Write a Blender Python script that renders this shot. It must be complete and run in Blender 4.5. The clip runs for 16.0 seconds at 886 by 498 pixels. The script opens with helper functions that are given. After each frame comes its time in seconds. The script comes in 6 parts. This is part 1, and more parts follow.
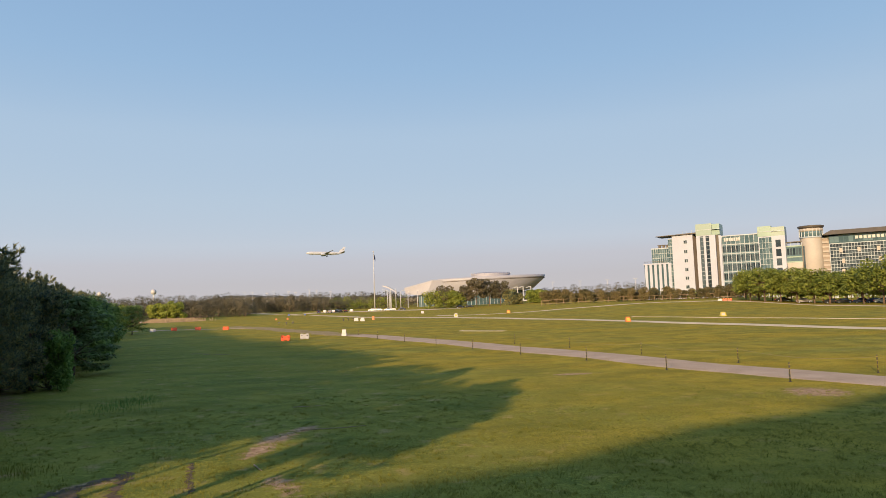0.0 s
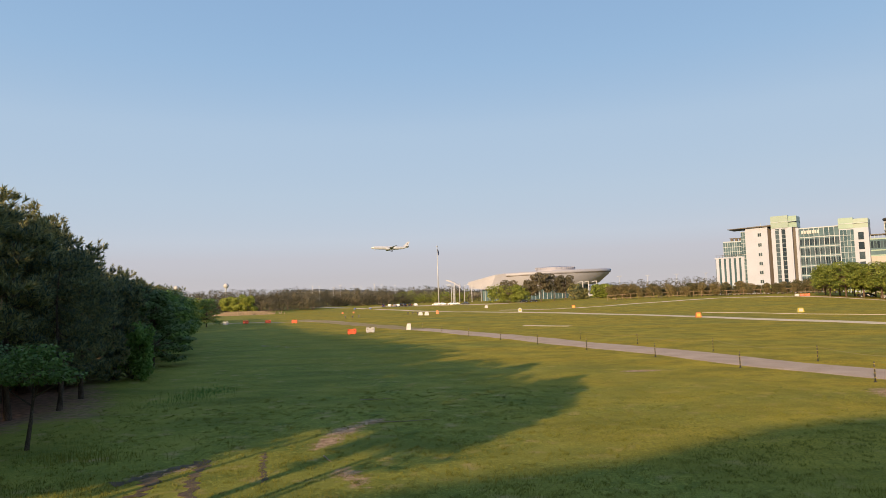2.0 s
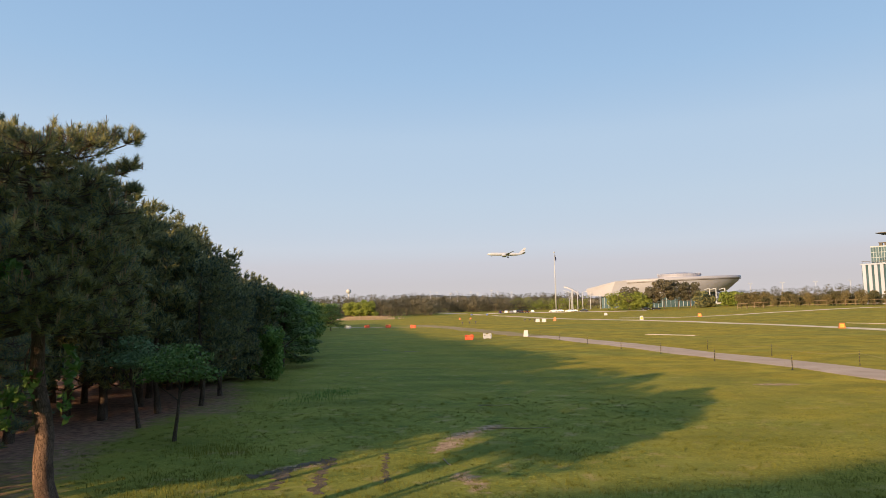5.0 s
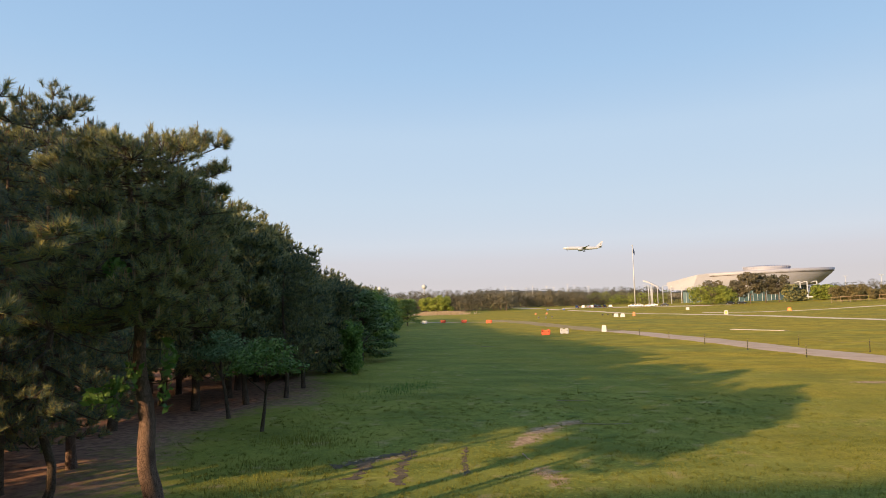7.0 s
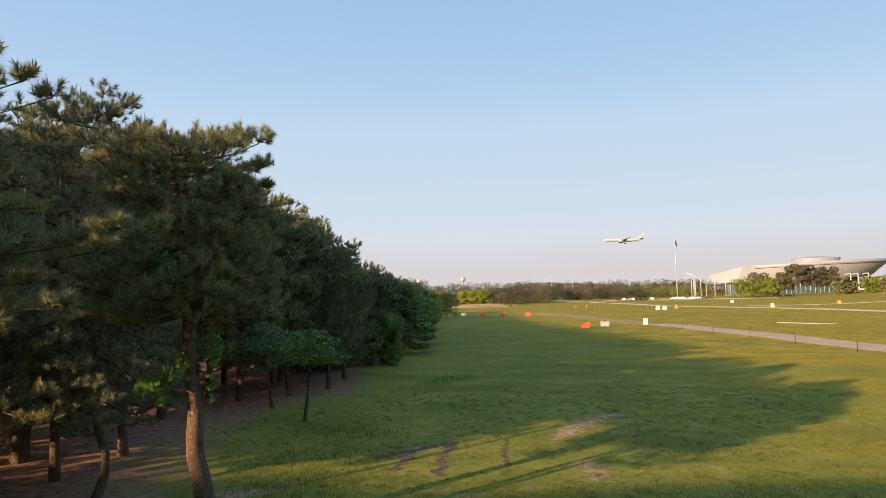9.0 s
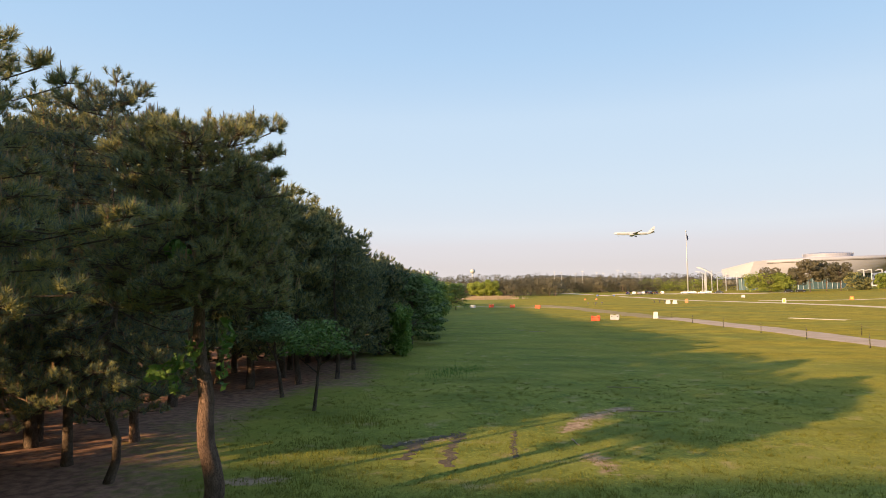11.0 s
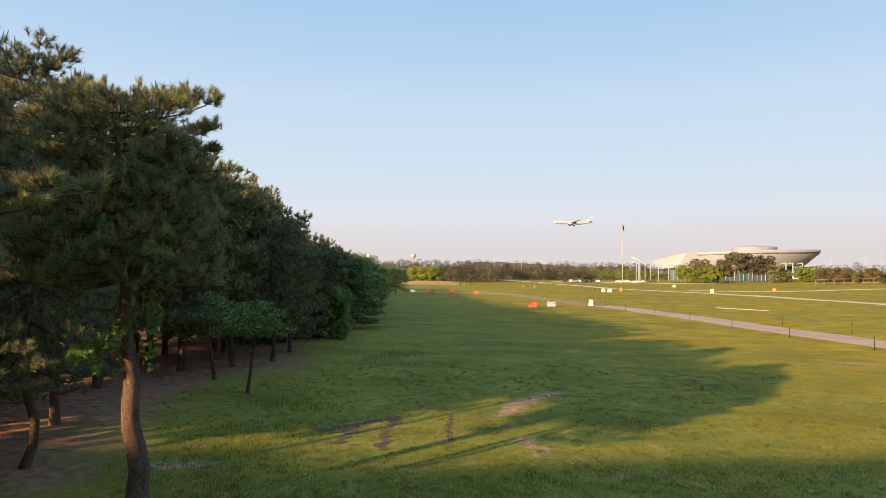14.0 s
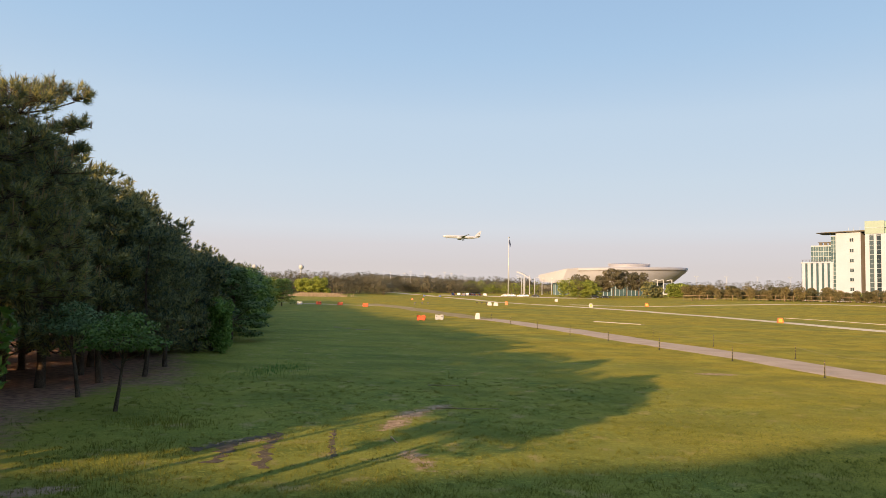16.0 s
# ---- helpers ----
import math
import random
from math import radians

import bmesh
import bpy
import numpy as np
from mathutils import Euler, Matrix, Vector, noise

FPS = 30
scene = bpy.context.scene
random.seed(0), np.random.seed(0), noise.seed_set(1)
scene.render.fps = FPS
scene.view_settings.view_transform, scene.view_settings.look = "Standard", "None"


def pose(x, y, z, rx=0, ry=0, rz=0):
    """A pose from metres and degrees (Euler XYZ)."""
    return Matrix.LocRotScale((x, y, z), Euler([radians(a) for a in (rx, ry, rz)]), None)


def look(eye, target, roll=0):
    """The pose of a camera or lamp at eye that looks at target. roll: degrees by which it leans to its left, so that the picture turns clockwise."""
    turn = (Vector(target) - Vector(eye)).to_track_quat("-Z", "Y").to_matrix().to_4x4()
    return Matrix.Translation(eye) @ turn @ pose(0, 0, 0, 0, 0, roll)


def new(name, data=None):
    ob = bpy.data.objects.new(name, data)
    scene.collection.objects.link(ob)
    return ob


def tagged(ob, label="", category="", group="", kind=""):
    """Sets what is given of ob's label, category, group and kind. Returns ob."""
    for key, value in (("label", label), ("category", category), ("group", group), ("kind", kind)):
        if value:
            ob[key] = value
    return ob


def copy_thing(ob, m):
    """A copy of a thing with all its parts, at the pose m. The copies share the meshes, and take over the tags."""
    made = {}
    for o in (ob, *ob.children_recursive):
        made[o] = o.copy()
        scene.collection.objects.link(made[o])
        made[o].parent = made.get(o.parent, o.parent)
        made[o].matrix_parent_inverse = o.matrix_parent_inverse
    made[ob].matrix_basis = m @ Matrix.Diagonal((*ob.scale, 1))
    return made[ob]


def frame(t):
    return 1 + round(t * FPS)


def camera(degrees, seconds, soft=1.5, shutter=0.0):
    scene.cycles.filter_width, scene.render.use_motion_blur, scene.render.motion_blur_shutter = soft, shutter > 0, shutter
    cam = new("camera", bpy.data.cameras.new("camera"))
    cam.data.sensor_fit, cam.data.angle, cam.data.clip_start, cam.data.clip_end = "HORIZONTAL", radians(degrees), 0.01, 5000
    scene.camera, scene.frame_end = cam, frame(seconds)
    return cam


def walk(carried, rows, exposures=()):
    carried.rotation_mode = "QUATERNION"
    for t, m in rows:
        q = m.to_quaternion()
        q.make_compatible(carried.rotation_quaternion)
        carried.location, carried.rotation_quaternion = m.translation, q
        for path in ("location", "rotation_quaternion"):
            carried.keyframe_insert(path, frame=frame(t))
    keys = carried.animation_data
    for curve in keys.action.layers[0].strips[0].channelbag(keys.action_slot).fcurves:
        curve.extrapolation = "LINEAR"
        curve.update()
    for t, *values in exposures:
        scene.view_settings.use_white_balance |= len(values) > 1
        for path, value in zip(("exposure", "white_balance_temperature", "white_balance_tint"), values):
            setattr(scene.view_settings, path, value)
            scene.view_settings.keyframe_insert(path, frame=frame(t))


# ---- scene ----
cam = camera(66.0, 16.0, soft=0.8)
PATH = [
    (0, (0.00, 0.00, 5.00), (-0.01, 19.94, 6.50), -2.10),
    (0.5, (-0.03, -0.01, 5.02), (-0.57, 19.93, 6.46), -2.07),
    (1, (-0.04, -0.03, 5.02), (-1.00, 19.89, 6.45), -1.85),
    (1.5, (-0.06, 0.02, 5.01), (-1.50, 19.92, 6.42), -1.82),
    (2, (-0.06, 0.00, 5.03), (-1.93, 19.86, 6.43), -1.93),
    (2.5, (-0.06, -0.06, 5.03), (-2.46, 19.74, 6.46), -1.95),
    (3, (-0.07, -0.09, 5.03), (-3.12, 19.62, 6.49), -2.05),
    (3.5, (-0.08, -0.08, 5.02), (-3.80, 19.51, 6.55), -2.28),
    (4, (-0.09, -0.05, 5.03), (-4.28, 19.44, 6.64), -1.85),
    (6.5, (-0.12, -0.15, 5.01), (-6.93, 18.58, 6.65), -1.70),
    (7, (-0.13, -0.18, 5.01), (-7.41, 18.38, 6.61), -1.64),
    (7.5, (-0.13, -0.18, 4.99), (-7.85, 18.20, 6.60), -1.49),
    (8, (-0.15, -0.12, 5.00), (-8.10, 18.17, 6.54), -1.64),
    (8.5, (-0.14, -0.20, 5.01), (-8.25, 18.02, 6.45), -1.48),
    (9, (-0.15, -0.22, 5.00), (-8.48, 17.91, 6.42), -1.64),
    (11.5, (-0.19, -0.20, 5.00), (-8.81, 17.81, 6.05), -1.00),
    (12, (-0.18, -0.20, 4.98), (-8.64, 17.90, 5.89), -1.18),
    (12.5, (-0.18, -0.20, 4.99), (-8.52, 17.95, 5.86), -0.71),
    (13, (-0.18, -0.19, 4.99), (-8.38, 18.03, 5.81), -0.28),
    (13.5, (-0.19, -0.18, 4.98), (-8.11, 18.17, 5.74), 0.08),
    (14, (-0.22, -0.06, 4.96), (-7.25, 18.65, 5.68), 0.24),
    (14.5, (-0.19, -0.06, 4.97), (-6.50, 18.90, 5.76), 0.41),
    (15, (-0.17, -0.06, 4.98), (-5.67, 19.15, 5.93), 0.38),
    (15.5, (-0.17, 0.04, 4.97), (-4.87, 19.45, 6.07), 0.76),
    (16, (-0.17, 0.01, 4.98), (-4.11, 19.59, 6.10), 0.98),
]
walk(cam, [(t, look(eye, target, roll)) for t, eye, target, roll in PATH],
     exposures=[(0.0, 0.60, 6750, 12), (3.5, 0.64, 6800, 13), (7.0, 0.86, 6950, 13), (9.0, 0.92, 7050, 13), (12.5, 1.08, 7250, 14), (14.5, 0.95, 7250, 14), (16.0, 0.86, 7300, 14)])

# ---------------------------------------------------------------- sun and sky
SUN_DIR = Vector((-0.43, -0.903, 0.0)).normalized()      # where the sun stands, in plan
SUN_EL = 14.8
world = bpy.data.worlds.new("world")
scene.world = world
world.use_nodes = True
wn = world.node_tree.nodes
sky = wn.new("ShaderNodeTexSky")
sky.sky_type, sky.sun_disc = "NISHITA", False
sky.sun_elevation, sky.sun_rotation = radians(SUN_EL), math.atan2(SUN_DIR.x, SUN_DIR.y)
sky.air_density, sky.dust_density, sky.ozone_density, sky.altitude = 1.0, 0.7, 0.7, 20
# evening haze: the clear sky's ratio of red to blue picks the colour of the hazy one
sep, div, scale_in = wn.new("ShaderNodeSeparateColor"), wn.new("ShaderNodeMath"), wn.new("ShaderNodeMath")
div.operation, scale_in.operation, scale_in.inputs[1].default_value = "DIVIDE", "MULTIPLY", 0.3
haze = wn.new("ShaderNodeValToRGB")
STOPS = [(0.09, (0.24, 0.345, 0.53)), (0.12, (0.215, 0.385, 0.65)), (0.14, (0.305, 0.495, 0.735)), (0.158, (0.41, 0.57, 0.755)), (0.20, (0.465, 0.60, 0.745)), (0.285, (0.53, 0.612, 0.715)), (0.36, (0.542, 0.570, 0.640)),
         (0.50, (0.538, 0.540, 0.582)), (1.0, (0.585, 0.55, 0.53))]
while len(haze.color_ramp.elements) < len(STOPS):
    haze.color_ramp.elements.new(0.5)
for e, (p, c) in zip(haze.color_ramp.elements, STOPS):
    e.position, e.color = p, (*c, 1)
lift = wn.new("ShaderNodeVectorMath")
lift.operation, lift.inputs["Scale"].default_value = "SCALE", 6.0
wl = world.node_tree.links
wl.new(sky.outputs[0], sep.inputs[0])
wl.new(sep.outputs[0], div.inputs[0])
wl.new(sep.outputs[2], div.inputs[1])
wl.new(div.outputs[0], scale_in.inputs[0])
wl.new(scale_in.outputs[0], haze.inputs[0])
wl.new(haze.outputs[0], lift.inputs[0])
wl.new(lift.outputs[0], wn["Background"].inputs[0])
wn["Background"].inputs[1].default_value = 0.108
sun = new("sun", bpy.data.lights.new("sun", "SUN"))
sun.data.energy, sun.data.angle, sun.data.color = 5.0, radians(0.53), (1.0, 0.69, 0.38)
sun.matrix_world = look(Vector((0, 0, 0)), -(SUN_DIR * math.cos(radians(SUN_EL)) + Vector((0, 0, math.sin(radians(SUN_EL))))))


# ---------------------------------------------------------------- materials
def ramp(nodes, stops):
    r = nodes.new("ShaderNodeValToRGB")
    while len(r.color_ramp.elements) < len(stops):
        r.color_ramp.elements.new(0.5)
    for e, (p, c) in zip(r.color_ramp.elements, stops):
        e.position, e.color = p, (*c, 1)
    return r


def surface(name, dark, light, scale=4.0, rough=0.8, metal=0.0, bump=0.0, fine=40.0, island=0.0, spread=0.0, stretch=(1, 1, 1)):
    """Two-scale noise colour between dark and light, with optional bump, per-island and per-object variation."""
    m = bpy.data.materials.new(name)
    m.use_nodes = True
    n, l = m.node_tree.nodes, m.node_tree.links
    b = n["Principled BSDF"]
    b.inputs["Roughness"].default_value, b.inputs["Metallic"].default_value = rough, metal
    b.inputs["Specular IOR Level"].default_value = 0.08 if rough > 0.85 else 0.5
    co, mp = n.new("ShaderNodeTexCoord"), n.new("ShaderNodeMapping")
    mp.inputs["Scale"].default_value = stretch
    l.new(co.outputs["Object"], mp.inputs[0])
    a, f = n.new("ShaderNodeTexNoise"), n.new("ShaderNodeTexNoise")
    for q, sc in ((a, scale), (f, fine)):
        q.inputs["Scale"].default_value, q.inputs["Detail"].default_value = sc, 4
        l.new(mp.outputs[0], q.inputs["Vector"])
    mx = n.new("ShaderNodeMath")
    mx.operation = "MULTIPLY_ADD"
    mx.inputs[1].default_value = 0.4
    sc2 = n.new("ShaderNodeMath")
    sc2.operation = "MULTIPLY"
    sc2.inputs[1].default_value = 0.6
    l.new(f.outputs[0], mx.inputs[0])
    l.new(a.outputs[0], sc2.inputs[0])
    l.new(sc2.outputs[0], mx.inputs[2])
    last = mx.outputs[0]
    for amount, node, socket in ((island, "ShaderNodeNewGeometry", "Random Per Island"), (spread, "ShaderNodeObjectInfo", "Random")):
        if amount:
            g, k = n.new(node), n.new("ShaderNodeMath")
            k.operation = "MULTIPLY_ADD"
            k.inputs[1].default_value = amount
            l.new(g.outputs[socket], k.inputs[0])
            l.new(last, k.inputs[2])
            k2 = n.new("ShaderNodeMath")
            k2.operation = "SUBTRACT"
            k2.inputs[1].default_value = amount / 2
            l.new(k.outputs[0], k2.inputs[0])
            last = k2.outputs[0]
    r = ramp(n, [(0.3, dark), (0.7, light)])
    l.new(last, r.inputs[0])
    l.new(r.outputs[0], b.inputs["Base Color"])
    if bump:
        bp = n.new("ShaderNodeBump")
        bp.inputs["Strength"].default_value, bp.inputs["Distance"].default_value = bump, 0.02
        l.new(f.outputs[0], bp.inputs["Height"])
        l.new(bp.outputs[0], b.inputs["Normal"])
    return m


def leaf(name, dark, light, glow=0.3, scale=0.6, island=0.5, spread=0.25):
    """Foliage: a diffuse leaf that lets some light through."""
    m = surface(name, dark, light, scale=scale, rough=0.6, fine=6, island=island, spread=spread)
    n, l = m.node_tree.nodes, m.node_tree.links
    b, out = n["Principled BSDF"], n["Material Output"]
    b.inputs["Specular IOR Level"].default_value = 0.25
    t, mix = n.new("ShaderNodeBsdfTranslucent"), n.new("ShaderNodeMixShader")
    l.new(b.inputs["Base Color"].links[0].from_socket, t.inputs[0])
    mix.inputs[0].default_value = glow
    l.new(b.outputs[0], mix.inputs[1])
    l.new(t.outputs[0], mix.inputs[2])
    l.new(mix.outputs[0], out.inputs[0])
    return m


def bark(name, crack, plate):
    """Scaly pine bark: raised plates between dark upright cracks."""
    m = surface(name, crack, plate, scale=5, rough=0.95, fine=26, stretch=(1, 1, 0.4))
    n, l = m.node_tree.nodes, m.node_tree.links
    co, mp, v = n.new("ShaderNodeTexCoord"), n.new("ShaderNodeMapping"), n.new("ShaderNodeTexVoronoi")
    mp.inputs["Scale"].default_value = (1, 1, 0.3)
    v.feature, v.inputs["Scale"].default_value = "DISTANCE_TO_EDGE", 32
    wob, add = n.new("ShaderNodeTexNoise"), n.new("ShaderNodeVectorMath")
    wob.inputs["Scale"].default_value = 7
    add.operation = "MULTIPLY_ADD"
    add.inputs[1].default_value = (0.12, 0.12, 0.12)
    l.new(co.outputs["Object"], wob.inputs["Vector"])
    l.new(wob.outputs["Color"], add.inputs[0])
    l.new(co.outputs["Object"], add.inputs[2])
    l.new(add.outputs[0], mp.inputs[0])
    l.new(mp.outputs[0], v.inputs["Vector"])
    edge, mix, bp = n.new("ShaderNodeMapRange"), n.new("ShaderNodeMix"), n.new("ShaderNodeBump")
    edge.inputs[1].default_value, edge.inputs[2].default_value = 0.0, 0.10
    l.new(v.outputs["Distance"], edge.inputs[0])
    mix.data_type = "RGBA"
    mix.inputs[6].default_value = (*[c * 1.0 for c in crack], 1)
    b = n["Principled BSDF"]
    l.new(edge.outputs[0], mix.inputs[0])
    l.new(b.inputs["Base Color"].links[0].from_socket, mix.inputs[7])
    l.new(mix.outputs[2], b.inputs["Base Color"])
    bp.inputs["Strength"].default_value, bp.inputs["Distance"].default_value = 1.0, 0.03
    l.new(edge.outputs[0], bp.inputs["Height"])
    l.new(bp.outputs[0], b.inputs["Normal"])
    return m


M = {
    "bark": bark("pine_bark", (0.085, 0.058, 0.047), (0.31, 0.205, 0.16)),
    "bark_dark": bark("dark_bark", (0.07, 0.052, 0.042), (0.25, 0.18, 0.135)),
    "needle": leaf("pine_needles", (0.115, 0.165, 0.145), (0.39, 0.36, 0.135), 0.35, island=0.75),
    "needle_far": leaf("pine_needles_forest", (0.058, 0.096, 0.078), (0.30, 0.29, 0.118), 0.3, island=0.6),
    "candle": surface("pine_candle", (0.22, 0.12, 0.06), (0.38, 0.25, 0.13), scale=5),
    "rust": leaf("dead_needles", (0.20, 0.11, 0.055), (0.36, 0.22, 0.115), 0.2),
    "leaf": leaf("broad_leaves", (0.09, 0.165, 0.042), (0.23, 0.33, 0.085), 0.35),
    "leaf_vine": leaf("vine_leaves", (0.095, 0.19, 0.045), (0.23, 0.35, 0.09), 0.35),
    "leaf_blue": leaf("blue_green_leaves", (0.08, 0.14, 0.07), (0.17, 0.25, 0.105), 0.25),
    "leaf_dark": leaf("dense_dark_leaves", (0.055, 0.095, 0.035), (0.15, 0.215, 0.07), 0.3),
    "leaf_light": leaf("young_leaves", (0.14, 0.19, 0.035), (0.34, 0.38, 0.075), 0.35, scale=0.3),
    "leaf_row": leaf("avenue_leaves", (0.105, 0.15, 0.028), (0.265, 0.31, 0.065), 0.3, scale=0.3),
    "wood_far": leaf("woodland_leaves", (0.066, 0.072, 0.050), (0.175, 0.150, 0.094), 0.25, scale=0.11, island=0.25),
    "staked_leaf": leaf("young_tree_leaves", (0.085, 0.088, 0.045), (0.20, 0.165, 0.08), 0.3, scale=0.3, island=0.3, spread=0.5),
    "ridge": surface("wooded_ridge", (0.12, 0.12, 0.11), (0.18, 0.175, 0.155), scale=0.05, rough=1.0, fine=0.3),
    "grass_blade": leaf("grass_blades", (0.13, 0.150, 0.027), (0.275, 0.262, 0.050), 0.4, scale=0.25, island=0.35),
    "straw": leaf("dry_reeds", (0.28, 0.215, 0.145), (0.40, 0.32, 0.225), 0.2),
    "path": surface("grey_path", (0.33, 0.25, 0.19), (0.51, 0.40, 0.315), scale=0.5, rough=0.95, bump=0.3, fine=12),
    "worn_path": surface("trodden_earth", (0.21, 0.165, 0.075), (0.38, 0.29, 0.17), scale=0.5, rough=1.0, bump=0.3, fine=4),
    "road": surface("pale_track", (0.46, 0.38, 0.27), (0.70, 0.60, 0.46), scale=0.2, rough=0.95, bump=0.2, fine=5),
    "mud": surface("dark_mud", (0.06, 0.048, 0.034), (0.17, 0.13, 0.092), scale=2.5, rough=0.9, bump=1.0, fine=9),
    "white_plastic": surface("white_plastic", (0.36, 0.37, 0.40), (0.44, 0.45, 0.48), scale=3, rough=0.45),
    "red_plastic": surface("red_plastic", (0.62, 0.08, 0.03), (0.80, 0.13, 0.05), scale=3, rough=0.45),
    "orange_plastic": surface("orange_plastic", (0.42, 0.125, 0.03), (0.52, 0.17, 0.05), scale=3, rough=0.45),
    "yellow_plastic": surface("yellow_plastic", (0.38, 0.31, 0.04), (0.47, 0.39, 0.07), scale=3, rough=0.45),
    "black_plastic": surface("black_plastic", (0.012, 0.012, 0.012), (0.035, 0.035, 0.035), scale=8, rough=0.5),
    "dull_yellow": surface("faded_yellow_band", (0.30, 0.24, 0.05), (0.42, 0.34, 0.08), scale=8, rough=0.6),
    "rope": surface("rope", (0.16, 0.14, 0.08), (0.28, 0.25, 0.15), scale=8, rough=0.9),
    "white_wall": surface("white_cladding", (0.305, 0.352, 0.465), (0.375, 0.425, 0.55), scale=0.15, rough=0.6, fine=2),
    "stone_wall": surface("brown_stone", (0.22, 0.195, 0.18), (0.31, 0.275, 0.25), scale=0.2, rough=0.7, fine=2),
    "tan_wall": surface("beige_stone", (0.31, 0.30, 0.29), (0.40, 0.385, 0.37), scale=0.2, rough=0.65, fine=2),
    "green_wall": surface("pale_green_panel", (0.15, 0.26, 0.24), (0.20, 0.32, 0.29), scale=0.2, rough=0.4, fine=2),
    # lit-face copy of the green panel, with the light put into its colour
    "green_lit": surface("lit_green_panel", (0.17, 0.265, 0.255), (0.22, 0.31, 0.295), scale=0.2, rough=0.4, fine=2),
    "glass": surface("blue_green_glass", (0.042, 0.085, 0.108), (0.10, 0.165, 0.20), scale=0.3, rough=0.08, fine=3, spread=0.5),
    "glass_dark": surface("dark_glass", (0.016, 0.027, 0.038), (0.062, 0.092, 0.115), scale=0.3, rough=0.06, fine=3, spread=0.5),
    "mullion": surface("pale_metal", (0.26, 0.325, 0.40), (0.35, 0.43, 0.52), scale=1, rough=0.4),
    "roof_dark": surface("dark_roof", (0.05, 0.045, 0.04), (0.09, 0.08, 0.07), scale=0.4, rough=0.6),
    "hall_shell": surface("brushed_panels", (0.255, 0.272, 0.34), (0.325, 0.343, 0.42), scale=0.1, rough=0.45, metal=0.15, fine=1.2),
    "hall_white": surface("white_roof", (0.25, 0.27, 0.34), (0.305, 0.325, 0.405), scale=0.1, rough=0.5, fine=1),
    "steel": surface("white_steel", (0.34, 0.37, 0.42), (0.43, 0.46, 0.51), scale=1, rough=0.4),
    "timber": surface("weathered_poles", (0.20, 0.15, 0.10), (0.36, 0.28, 0.20), scale=2, rough=0.9),
    "car_white": surface("white_car_paint", (0.74, 0.74, 0.74), (0.82, 0.82, 0.82), scale=1, rough=0.2),
    "car_dark": surface("black_car_paint", (0.012, 0.013, 0.016), (0.03, 0.032, 0.036), scale=1, rough=0.2),
    "car_blue": surface("dark_blue_car_paint", (0.012, 0.022, 0.06), (0.025, 0.04, 0.10), scale=1, rough=0.2),
    "car_grey": surface("grey_car_paint", (0.20, 0.20, 0.21), (0.30, 0.30, 0.31), scale=1, rough=0.25),
    "tyre": surface("tyre", (0.012, 0.012, 0.012), (0.03, 0.03, 0.03), scale=9, rough=0.9),
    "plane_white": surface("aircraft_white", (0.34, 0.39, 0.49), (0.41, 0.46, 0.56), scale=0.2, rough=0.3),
    "plane_grey": surface("aircraft_grey", (0.18, 0.19, 0.21), (0.28, 0.29, 0.31), scale=0.2, rough=0.35),
    "blue_paint": surface("blue_paint", (0.03, 0.07, 0.25), (0.05, 0.11, 0.36), scale=2, rough=0.5),
    "concrete": surface("concrete", (0.28, 0.26, 0.24), (0.42, 0.40, 0.37), scale=0.2, rough=0.9, fine=2),
}


